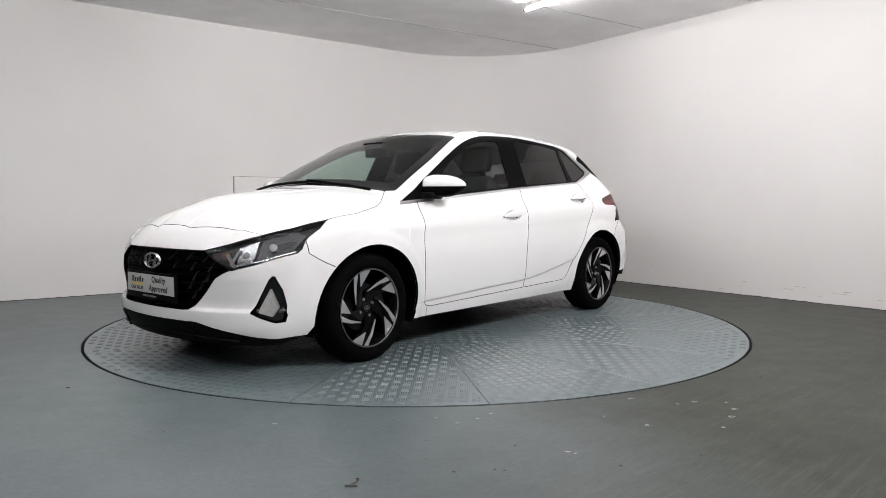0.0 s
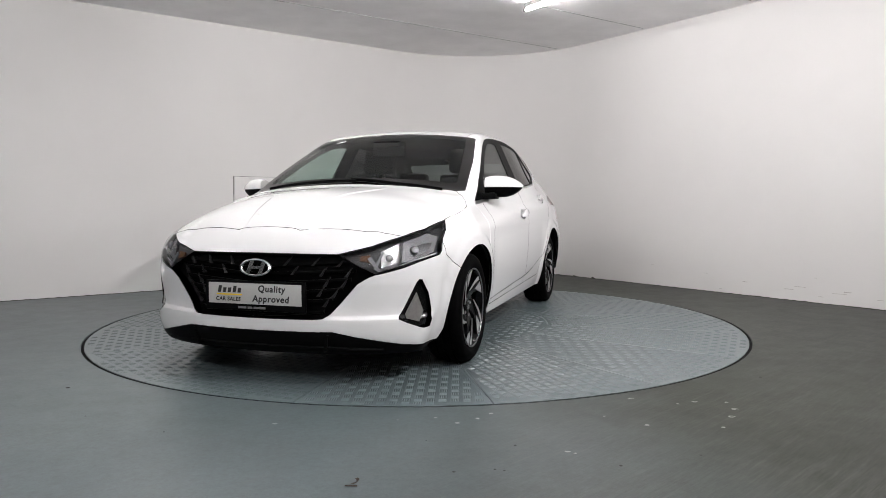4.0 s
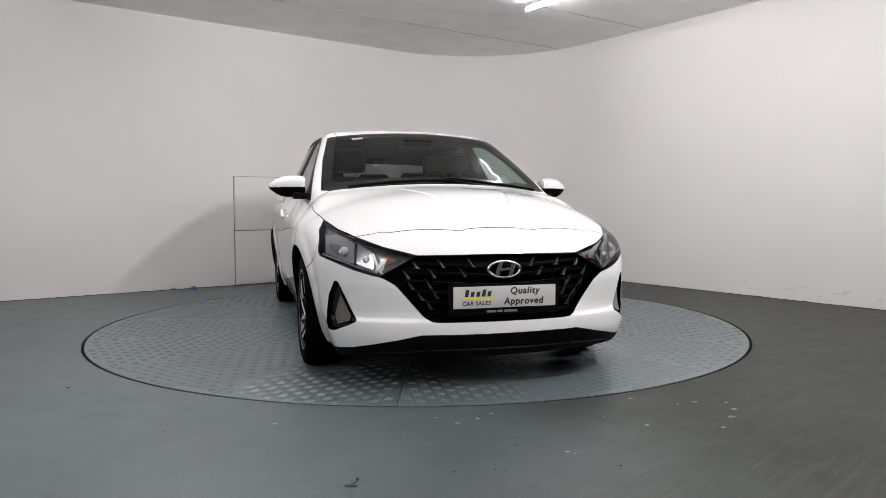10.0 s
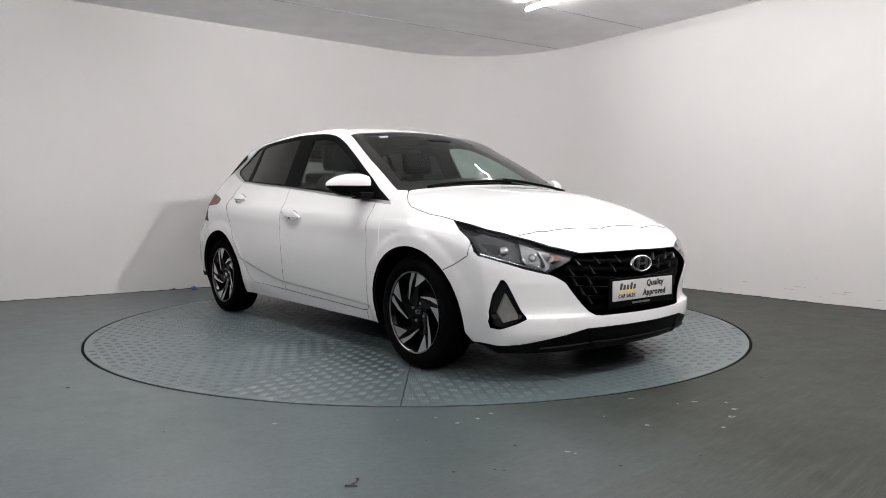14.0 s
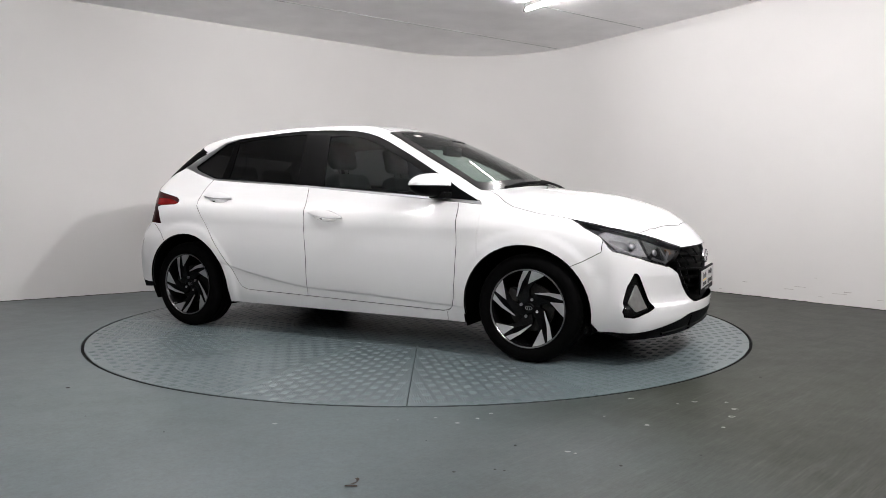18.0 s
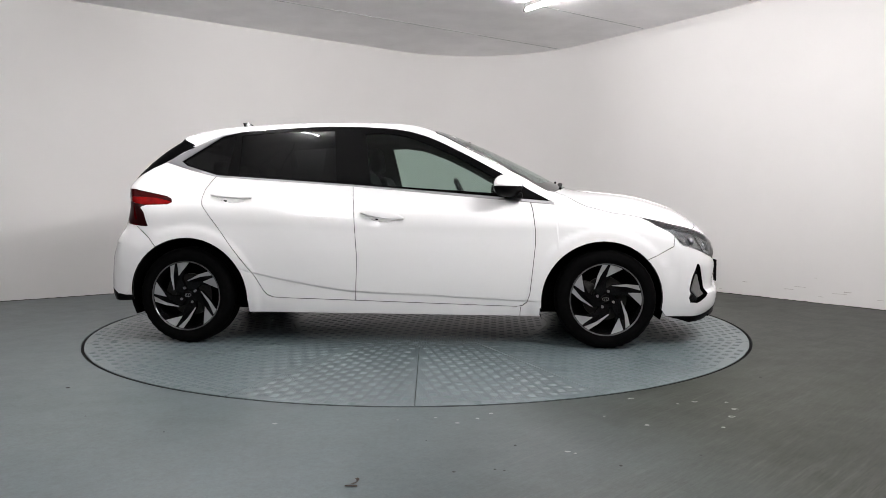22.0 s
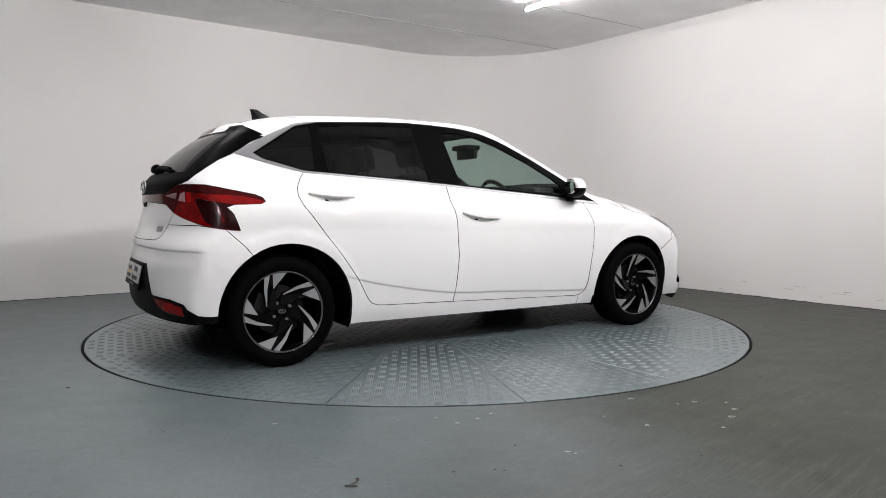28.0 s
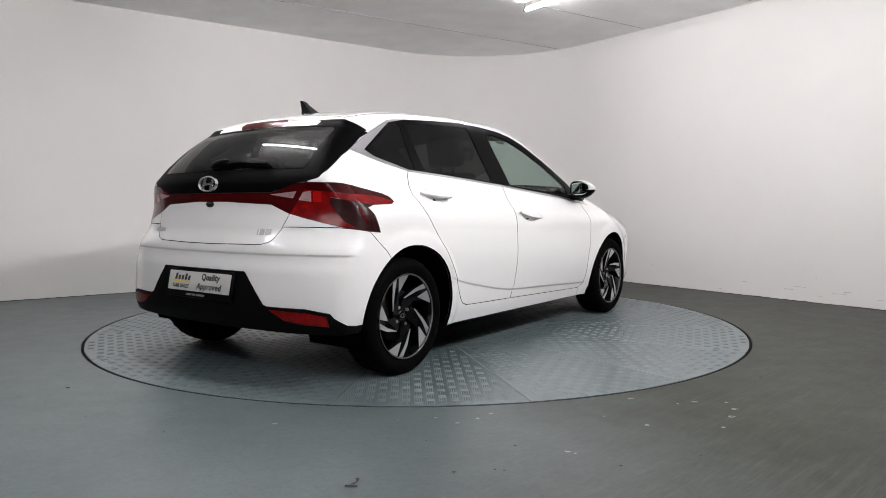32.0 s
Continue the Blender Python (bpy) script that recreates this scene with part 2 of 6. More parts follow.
M_MIRROR = plain("mirror_glass", (0.8, 0.8, 0.8), 0.01, 1.0)
M_FINGREY = plain("dark_silver_fin", (0.010, 0.010, 0.0105), 0.4, spec=0.12)


# ---- the room ----
def wall_plan(out=0.0):
    """Left wall, rounded corner and right wall, seen from above; out moves the line outwards."""
    corner, r = Vector((0.872, 4.456)), 1.57
    a, b = Vector((-0.8046, -0.5938)), Vector((0.589, -0.808))
    pa, pb = corner + a * r, corner + b * r
    mid = corner + (a + b) * r
    pts = [corner + a * d for d in (6.6, 5.0, 3.5, 2.5)]
    a0, a1 = math.atan2(pa.y - mid.y, pa.x - mid.x), math.atan2(pb.y - mid.y, pb.x - mid.x)
    pts += [mid + Vector((math.cos(a0 + (a1 - a0) * i / 28), math.sin(a0 + (a1 - a0) * i / 28))) * (pa - mid).length for i in range(29)]
    pts += [corner + b * d for d in (2.5, 3.5, 5.0, 6.0)]
    if not out:
        return pts
    res = []
    for i, p in enumerate(pts):
        d = (pts[min(i + 1, len(pts) - 1)] - pts[max(i - 1, 0)]).normalized()
        res.append(p + Vector((-d.y, d.x)) * out)
    return res


def build_wall(name, pts, back, z0, z1, material, label):
    bm = bmesh.new()
    rows = [[bm.verts.new((p.x, p.y, z)) for p in line] for line, z in ((pts, z0), (pts, z1), (back, z1), (back, z0))]
    for k in range(4):
        p, q = rows[k], rows[(k + 1) % 4]
        for i in range(len(pts) - 1):
            bm.faces.new((p[i], p[i + 1], q[i + 1], q[i]))
    for i in (0, -1):
        bm.faces.new([r[i] for r in rows])
    return thing(name, bm, material, label, "wall", kind="structure")


FRONT = wall_plan()
build_wall("wall_north", FRONT, wall_plan(0.12), -0.1, CEILING + 0.05, M_WALL, "white painted curved studio wall with scuffs near the floor")
L_END, R_END = FRONT[0], FRONT[-1]
BACK = [R_END, Vector((7.0, -3.0)), Vector((7.0, -11.0)), Vector((-6.5, -11.0)), Vector((-6.5, -3.0)), L_END]
BACK_OUT = [R_END + Vector((0.1, 0.08)), Vector((7.12, -2.95)), Vector((7.12, -11.12)), Vector((-6.62, -11.12)), Vector((-6.62, -2.95)), L_END + Vector((-0.1, 0.08))]
build_wall("wall_south", BACK, BACK_OUT, -0.1, CEILING + 0.05, M_DARKWALL, "plain dark wall closing the studio behind the camera")


def outline_sheet(bm, z, hole=None, n=96):
    """The room's whole floor area as one sheet, with a round hole in it if asked."""
    pts = [Vector((p.x, p.y)) for p in wall_plan(0.06)] + [p.copy() for p in BACK_OUT[1:-1]]
    if not hole:
        bm.faces.new([bm.verts.new((p.x, p.y, z)) for p in pts])
        return
    ring_in, ring_out = [], []
    for i in range(n):
        a = 2 * math.pi * i / n
        d = Vector((math.cos(a), math.sin(a)))
        best = 50.0
        for p, q in zip(pts, pts[1:] + pts[:1]):
            e = q - p
            den = d.x * e.y - d.y * e.x
            if abs(den) > 1e-9:
                s, u = (p.x * e.y - p.y * e.x) / den, (p.x * d.y - p.y * d.x) / den
                if s > 0 and -1e-6 <= u <= 1 + 1e-6:
                    best = min(best, s)
        ring_in.append(d * hole)
        ring_out.append(d * best)
    for i in range(n):
        j = (i + 1) % n
        bm.faces.new([bm.verts.new((p.x, p.y, z)) for p in (ring_in[i], ring_out[i], ring_out[j], ring_in[j])])
    bmesh.ops.remove_doubles(bm, verts=bm.verts, dist=1e-4)


R_TABLE, R_HOLE = 2.252, 2.271
bm = bmesh.new()
outline_sheet(bm, 0.0, R_HOLE, 192)
edge = [e for e in bm.edges if e.is_boundary and all(abs(v.co.xy.length - R_HOLE) < 0.01 for v in e.verts)]
low = bmesh.ops.extrude_edge_only(bm, edges=edge)["geom"]
for v in low:
    if isinstance(v, bmesh.types.BMVert):
        v.co.z = -0.09
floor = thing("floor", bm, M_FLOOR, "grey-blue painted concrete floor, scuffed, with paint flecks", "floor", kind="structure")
bm = bmesh.new()
bmesh.ops.create_circle(bm, cap_ends=True, segments=96, radius=R_HOLE + 0.05, matrix=Matrix.Translation((0, 0, -0.088)))
thing("turntable_pit", bm, M_PIT, "dark pit under the turntable", "pit", kind="structure")

bm = bmesh.new()
outline_sheet(bm, CEILING)
up = bmesh.ops.extrude_face_region(bm, geom=list(bm.faces))["geom"]
for v in up:
    if isinstance(v, bmesh.types.BMVert):
        v.co.z += 0.1
thing("ceiling", bm, M_CEIL, "grey painted board ceiling with thin joints", "ceiling", kind="structure")
# joints between the ceiling boards
J_DIR = Vector((2.443, 1.686)).normalized()
J_SIDE = Vector((-J_DIR.y, J_DIR.x))
for k in range(-3, 5):
    p = Vector((1.591, 3.434)) + J_SIDE * (-1.24 * k)
    bm = bmesh.new()
    for s in range(2):
        box(bm, (-9.0 if s else -0.02, -0.006, -0.003), (-0.03 if s else 0.0, 0.006, 0.001))
    thing("ceiling_joint", bm, M_JOINT, "thin filled joint between ceiling boards", "joint", kind="structure",
          m=Matrix.Translation((p.x, p.y, CEILING)) @ Matrix.Rotation(math.atan2(J_DIR.y, J_DIR.x), 4, "Z"))


def lamp_tube(p, ang, glowing, length=1.5):
    """A bare tube on a slim housing under the ceiling; its origin is its near end."""
    e = new("ceiling_lamp")
    e.matrix_basis = Matrix.Translation((p[0], p[1], CEILING)) @ Matrix.Rotation(ang, 4, "Z")
    tagged(e, "lit white tube lamp under the ceiling", "lamp", "tube lamps on the ceiling")
    bm = bmesh.new()
    box(bm, (0.02, -0.02, -0.04), (length - 0.02, 0.02, 0.0), 0.005)
    part("housing", bm, M_LAMPBODY, e)
    bm = bmesh.new()
    rod(bm, (0.03, 0, -0.062), (length - 0.03, 0, -0.062), 0.014, 12)
    part("tube", bm, glowing, e, "glowing white tube")
    for x in (0.0, length - 0.03):
        bm = bmesh.new()
        rod(bm, (x, 0, -0.062), (x + 0.03, 0, -0.062), 0.0165, 16)
        box(bm, (x + 0.008, -0.012, -0.055), (x + 0.022, 0.012, -0.03), 0.003)
        part("end_cap", bm, M_LAMPBODY, e)
    return e


T_ANG = math.atan2(-0.808, 0.589)
# tubes in rows parallel to the right wall: (across, along) of each one's near end; the first is dimmed to spare the
# right wall, the last two are unseen, added as fill from the left
for across, along, glowing in ((1.63, -0.667, M_TUBE_DIM), (-1.74, -0.85, M_TUBE), (-3.93, 5.05, M_TUBE_DIM), (-4.3, -1.0, M_TUBE_DIM), (-4.49, 1.92, M_TUBE_BRIGHT)):
    lamp_tube((across * 0.808 + along * 0.589, across * 0.589 - along * 0.808), T_ANG, glowing)


def flood_lamp(x, y, z, w, h, glowing):
    """A flat flood lamp on a drop rod and yoke under the ceiling, turned to the car."""
    e = new("flood_lamp")
    e.matrix_basis = look((x, y, z), (-2.0, 0.6, 0.6))
    tagged(e, "flat white flood lamp hung from the ceiling", "lamp", "flood lamps under the ceiling")
    bm = bmesh.new()
    box(bm, (-w / 2 - 0.015, -h / 2 - 0.015, 0.0), (w / 2 + 0.015, h / 2 + 0.015, 0.05), 0.01)
    part("housing", bm, M_BLACK, e)
    bm = bmesh.new()
    box(bm, (-w / 2, -h / 2, -0.004), (w / 2, h / 2, 0.002), 0.001)
    part("light_panel", bm, glowing, e, "glowing white panel")
    back = e.matrix_basis.inverted()
    bm = bmesh.new()
    rod(bm, (0, 0, 0.05), back @ Vector((x, y, CEILING)) + Vector((0, 0, 0.05)), 0.012)
    part("drop_rod", bm, M_BLACK, e)


for x, y, z, w, h, glowing in ((2.1, -2.9, 2.60, 0.14, 0.10, M_FLOOD), (3.6, -0.9, 2.52, 0.10, 0.075, M_FLOOD), (1.6, -4.5, 2.60, 0.08, 0.06, M_FLOOD)):
    flood_lamp(x, y, z, w, h, glowing)


def strip_lamp(x, y, turn):
    """A slim upright light bar on a tripod, as the doors mirror it."""
    e = new("strip_lamp")
    e.matrix_basis = Matrix.Translation((x, y, 0.0)) @ Matrix.Rotation(radians(turn), 4, "Z")
    tagged(e, "slim upright white light bar on a black tripod", "lamp")
    bm = bmesh.new()
    rod(bm, (0, 0, 0.30), (0, 0, 0.62), 0.014)
    part("post", bm, M_BLACK, e)
    for k in range(3):
        bm = bmesh.new()
        a = 2 * math.pi * k / 3
        rod(bm, (0, 0, 0.45), (0.30 * math.cos(a), 0.30 * math.sin(a), 0.008), 0.009)
        part("leg", bm, M_BLACK, e)
    bm = bmesh.new()
    box(bm, (-0.06, -0.02, 0.60), (0.06, 0.02, 1.56), 0.008)
    part("housing", bm, M_BLACK, e)
    bm = bmesh.new()
    box(bm, (-0.05, 0.0205, 0.62), (0.05, 0.026, 1.54), 0.002)
    part("light_panel", bm, M_STRIP, e, "glowing white panel")


strip_lamp(-1.02, -4.05, -14)

# thin ragged dark strip where the wall meets the floor, one length to each stretch of wall
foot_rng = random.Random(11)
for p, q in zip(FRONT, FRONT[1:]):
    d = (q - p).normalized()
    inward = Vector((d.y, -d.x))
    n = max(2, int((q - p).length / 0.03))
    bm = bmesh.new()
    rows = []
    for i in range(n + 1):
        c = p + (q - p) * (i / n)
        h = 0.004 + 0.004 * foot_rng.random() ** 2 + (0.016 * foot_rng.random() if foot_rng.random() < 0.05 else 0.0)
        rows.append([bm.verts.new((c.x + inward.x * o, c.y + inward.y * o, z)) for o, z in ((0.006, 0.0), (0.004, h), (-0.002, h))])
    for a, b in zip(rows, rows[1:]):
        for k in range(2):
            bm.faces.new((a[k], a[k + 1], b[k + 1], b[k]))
    thing("wall_foot_strip", bm, M_WALL_FOOT, "thin dark ragged strip along the foot of the wall", "trim", kind="structure")

# ---- wall hatch ----
def wall_hatch():
    """A two-part access hatch in the left wall, its panels standing a little proud."""
    e = new("wall_hatch")
    ang = math.atan2(0.5938, 0.8046)
    e.matrix_basis = Matrix.Translation((-2.066, 2.289, 0.0)) @ Matrix.Rotation(ang, 4, "Z")
    tagged(e, "white painted two-part access hatch in the wall", "hatch")
    for nm, x0, x1, z0, z1, d in (("upper_panel", 0.006, 0.566, 0.594, 1.165, 0.012), ("lower_panel", 0.0, 0.572, 0.012, 0.585, 0.02)):
        bm = bmesh.new()
        box(bm, (x0, -d, z0), (x1, 0.0, z1), 0.004)
        part(nm, bm, M_WALL, e)
    bm = bmesh.new()
    for lo, hi in (((-0.005, -0.004, 0.0), (0.0, 0.0, 1.172)), ((0.572, -0.004, 0.0), (0.577, 0.0, 1.172)), ((0.0, -0.006, 0.585), (0.572, 0.0, 0.594)), ((0.0, -0.004, 1.166), (0.572, 0.0, 1.169))):
        box(bm, lo, hi)
    part("shadow_gap", bm, M_GAP, e, "dark gap round the panels")


wall_hatch()

# ---- the turntable ----
def sector_plate(n=16, r0=0.93, r1=R_TABLE, gap=0.0022):
    """One sixteenth of the table: a sheet with raised five-bar tread."""
    verts, faces = [], []
    half = math.pi / n
    arc = 10
    ring = []
    for r in (r0 + gap, 1.3, 1.7, 2.0, r1):
        row = []
        for i in range(arc + 1):
            a = (-half + gap / r) + 2 * (half - gap / r) * i / arc
            row.append(len(verts))
            verts.append((r * math.cos(a), r * math.sin(a), 0.0))
        ring.append(row)
    for p, q in zip(ring, ring[1:]):
        for i in range(arc):
            faces.append((p[i], q[i], q[i + 1], p[i + 1]))
    # turned-down rim all round
    loop = ring[0] + [r[-1] for r in ring[1:]] + ring[-1][::-1][1:] + [r[0] for r in ring[1:-1]][::-1]
    low = []
    for v in loop:
        low.append(len(verts))
        verts.append((verts[v][0], verts[v][1], -0.012 if v not in ring[-1] else -0.05))
    for i in range(len(loop)):
        j = (i + 1) % len(loop)
        faces.append((loop[j], loop[i], low[i], low[j]))
    tread(verts, faces, lambda x, y: r0 + 0.02 < math.hypot(x, y) < r1 - 0.03 and abs(math.atan2(y, x)) < half - 0.022 / math.hypot(x, y), (0.9, r1), (-0.46, 0.46))
    return verts, faces


def tread(verts, faces, inside, xr, yr, pitch=0.054, high=0.0012):
    i0, i1, j0, j1 = int(xr[0] / pitch), int(xr[1] / pitch) + 1, int(yr[0] / pitch) - 1, int(yr[1] / pitch) + 1
    for i in range(i0, i1):
        for j in range(j0, j1):
            cx, cy = i * pitch, j * pitch
            if not inside(cx, cy):
                continue
            turn = (i + j) % 2
            for k in (-1.5, -0.5, 0.5, 1.5):
                u, w, l = k * 0.0105, 0.0036, 0.0200
                base = len(verts)
                for a, b, h in ((-l, -w, 0), (l, -w, 0), (l, w, 0), (-l, w, 0), (-l * 0.7, 0, high), (l * 0.7, 0, high)):
                    p, q = (a, u + b) if turn else (u + b, a)
                    verts.append((cx + p, cy + q, h))
                o = (0, 1, 5, 4), (1, 2, 5), (2, 3, 4, 5), (3, 0, 4)
                for f in o:
                    ids = [base + v for v in f]
                    faces.append(tuple(ids if turn else ids[::-1]))


table = new("turntable")
tagged(table, "round grey-blue steel turntable of tread plates", "turntable")
v_, f_ = sector_plate()
me = bpy.data.meshes.new("tread_plate")
me.from_pydata(v_, [], f_)
me.materials.append(M_PLATE)
for k in range(16):
    part("tread_plate", me, None, table, m=Matrix.Rotation(radians(5.2 + 11.25 + 22.5 * k), 4, "Z"))
v_, f_ = [], []
for i in range(64):
    a = 2 * math.pi * i / 64
    v_.append((0.93 * math.cos(a), 0.93 * math.sin(a), 0.0))
f_.append(tuple(range(64)))
for i in range(64):
    v_.append((v_[i][0], v_[i][1], -0.012))
for i in range(64):
    f_.append(((i + 1) % 64, i, 64 + i, 64 + (i + 1) % 64))
tread(v_, f_, lambda x, y: math.hypot(x, y) < 0.9, (-0.93, 0.93), (-0.93, 0.93))
me = bpy.data.meshes.new("middle_plate")
me.from_pydata(v_, [], f_)
me.materials.append(M_PLATE)
part("middle_plate", me, None, table)
# black ring laid in the rim gap to stand in for its deep shade
bm = bmesh.new()
lathe(bm, [(R_TABLE + 0.001, -0.03), (R_TABLE + 0.001, -0.003), (R_TABLE + 0.004, -0.002), (R_HOLE - 0.003, -0.004), (R_HOLE - 0.002, -0.03)], 192, "z")
part("rim_shade_ring", bm, M_RIM_SHADE, table, "black ring standing in for the shade in the rim gap")


# ---- small things on the floor and marks on the wall ----
M_FLECK = plain("white_paint_fleck", (0.33, 0.33, 0.32), 0.6)
M_LEAF = plain("dry_brown_leaf", (0.045, 0.028, 0.018), 0.7, grain=0.4, scale=90)
M_BLUE = plain("blue_plastic_scrap", (0.02, 0.10, 0.30), 0.4)
M_SCUFF = plain("grey_wall_scuff", (0.46, 0.44, 0.42), 0.8, grain=0.2, scale=60)
M_CRUMB = plain("dark_crumb", (0.02, 0.018, 0.015), 0.8)
rng = random.Random(7)


def fleck(x, y, r, ring):
    bm = bmesh.new()
    n = 9
    k = [rng.uniform(0.7, 1.2) for _ in range(n)]
    outer = [(x + r * k[i] * 1.4 * math.cos(6.283 * i / n), y + r * k[i] * math.sin(6.283 * i / n)) for i in range(n)]
    if ring:
        for i in range(n - 2):
            p = [outer[i], outer[i + 1], (x + (outer[i + 1][0] - x) * 0.6, y + (outer[i + 1][1] - y) * 0.6), (x + (outer[i][0] - x) * 0.6, y + (outer[i][1] - y) * 0.6)]
            bm.faces.new([bm.verts.new((a, b, 0.001)) for a, b in p])
    else:
        bm.faces.new([bm.verts.new((a, b, 0.001)) for a, b in outer])
    g = bmesh.ops.extrude_face_region(bm, geom=list(bm.faces))["geom"]
    for v in g:
        if isinstance(v, bmesh.types.BMVert):
            v.co.z = 0.0
    thing("paint_fleck", bm, M_FLECK, "small white paint fleck on the painted floor", "paint fleck", "paint flecks on the floor")


for x, y, r, ring in ((-0.502, -2.497, 0.012, 0), (1.0, -2.137, 0.014, 1), (1.266, -2.19, 0.014, 1), (1.394, -2.301, 0.016, 1), (1.339, -2.405, 0.016, 1), (0.961, -2.516, 0.010, 0), (0.219, -2.489, 0.010, 0),
                      (0.598, -2.814, 0.010, 0), (1.249, -2.544, 0.009, 0), (0.36, -2.36, 0.011, 0), (0.30, -2.43, 0.008, 0), (1.18, -2.22, 0.007, 0), (1.40, -2.20, 0.009, 1), (0.13, -2.42, 0.007, 0), (-0.02, -2.45, 0.006, 0), (0.62, -2.83, 0.006, 0), (0.82, -2.40, 0.006, 0)):
    fleck(x, y, r * 0.7, ring)
for x, y, r in ((0.196, -3.003, 0.007), (-1.608, -1.958, 0.012), (0.42, -2.75, 0.006), (0.33, -2.98, 0.006), (0.36, -2.99, 0.005), (-0.9, -2.6, 0.005), (1.75, -1.75, 0.008), (0.75, -2.95, 0.007), (-1.3, -2.4, 0.005), (1.05, -2.85, 0.005), (0.1, -2.7, 0.004)):
    bm = bmesh.new()
    bmesh.ops.create_icosphere(bm, subdivisions=1, radius=r * 0.65, matrix=Matrix.Translation((x, y, r * 0.2)) @ Matrix.Diagonal((1.5, 1, 0.3, 1)))
    thing("crumb", bm, M_CRUMB, "small dark crumb of dirt on the floor", "dirt crumb", "crumbs on the floor")
# a curled dry leaf
bm = bmesh.new()
rows = []
for i in range(9):
    u = i / 8
    a = 2.6 * u
    w = 0.012 * math.sin(math.pi * min(1, u + 0.08)) + 0.003
    x, z = -0.125 + 0.030 * math.sin(a) + 0.012 * u, 0.004 + 0.020 * (1 - math.cos(a)) * 0.6
    rows.append([bm.verts.new((x + 0.006 * j, -3.104 + w * j + 0.018 * u, z + 0.004 * abs(j))) for j in (-1, -0.4, 0.4, 1)])
for p, r2 in zip(rows, rows[1:]):
    for k in range(3):
        bm.faces.new((p[k], p[k + 1], r2[k + 1], r2[k]))
g = bmesh.ops.extrude_face_region(bm, geom=list(bm.faces))["geom"]
for v in g:
    if isinstance(v, bmesh.types.BMVert):
        v.co.z -= 0.0015
rod(bm, (-0.150, -3.118, 0.003), (-0.088, -3.124, 0.004), 0.0035, 6)
bmesh.ops.scale(bm, vec=(0.62, 0.62, 0.62), space=Matrix.Translation((0.125, 3.112, 0)), verts=bm.verts)
thing("dry_leaf", bm, M_LEAF, "curled dry brown leaf on the floor", "leaf")
bm = bmesh.new()
for dx, dy, r in ((0, 0, 0.02), (0.022, 0.006, 0.017), (0.008, 0.01, 0.022)):
    bmesh.ops.create_icosphere(bm, subdivisions=2, radius=r, matrix=Matrix.Translation((-2.385 + dx, 1.90 + dy, r * 0.75)) @ Matrix.Rotation(0.7, 4, "X"))
for v in bm.verts:
    v.co += Vector((rng.uniform(-1, 1), rng.uniform(-1, 1), rng.uniform(-0.2, 1))) * 0.004
thing("plastic_scrap", bm, M_BLUE, "crumpled blue plastic scrap by the wall", "scrap")


def wall_mark(x, z, w, h):
    """A thin scuff on the right wall, which runs along (0.589, -0.808)."""
    y = 5.652 - 1.3718 * x
    bm = bmesh.new()
    n = 8
    up = [(w * (i / n - 0.5), h * rng.uniform(0.3, 1)) for i in range(n + 1)]
    dn = [(a, -h * rng.uniform(0.3, 1)) for a, b in up]
    bm.faces.new([bm.verts.new((a, 0.0, b)) for a, b in up + dn[::-1]])
    g = bmesh.ops.extrude_face_region(bm, geom=list(bm.faces))["geom"]
    for v in g:
        if isinstance(v, bmesh.types.BMVert):
            v.co.y = -0.0012
    thing("wall_scuff", bm, M_SCUFF, "grey scuff mark low on the wall", "scuff", "scuffs on the wall", kind="structure",
          m=Matrix.Translation((x - 0.0006, y - 0.0004, z)) @ Matrix.Rotation(math.atan2(-0.808, 0.589), 4, "Z"))


for x, z, w, h in ((3.30, 0.10, 0.09, 0.004), (3.36, 0.13, 0.10, 0.003), (3.56, 0.10, 0.12, 0.003), (3.60, 0.12, 0.06, 0.006), (3.47, 0.06, 0.05, 0.003), (2.80, 0.18, 0.04, 0.003), (3.05, 0.13, 0.05, 0.004), (3.44, 0.22, 0.02, 0.004), (2.42, 0.22, 0.03, 0.004), (2.90, 0.04, 0.03, 0.003), (3.75, 0.08, 0.05, 0.003)):
    wall_mark(x, z, w, h)
# ---- the car's body as one smooth solid; x forward, y to its left, z up, metres from the middle of the wheelbase ----
def curve(px, pz):
    """A smooth curve through a few points that never overshoots them."""
    px, pz = np.array(px, float), np.array(pz, float)
    h, d = np.diff(px), np.diff(pz) / np.diff(px)
    m = np.zeros(len(px))
    m[0], m[-1] = d[0], d[-1]
    for i in range(1, len(px) - 1):
        if d[i - 1] * d[i] > 0:
            w1, w2 = 2 * h[i] + h[i - 1], h[i] + 2 * h[i - 1]
            m[i] = (w1 + w2) / (w1 / d[i - 1] + w2 / d[i])

    def at(x):
        i = np.clip(np.searchsorted(px, x) - 1, 0, len(px) - 2)
        s = np.clip((x - px[i]) / h[i], 0, 1)
        out = (pz[i] * (1 + 2 * s) * (1 - s) ** 2 + m[i] * h[i] * s * (1 - s) ** 2
               + pz[i + 1] * s * s * (3 - 2 * s) + m[i + 1] * h[i] * s * s * (s - 1))
        return out + np.where(x < px[0], (x - px[0]) * m[0], 0) + np.where(x > px[-1], (x - px[-1]) * m[-1], 0)
    return at


def ease(a, b, x):
    s = np.clip((x - a) / (b - a), 0, 1)
    return s * s * (3 - 2 * s)


def soft_max(a, b, k):
    h = np.clip(k - np.abs(a - b), 0, None)
    return np.maximum(a, b) + h * h / (4 * k)


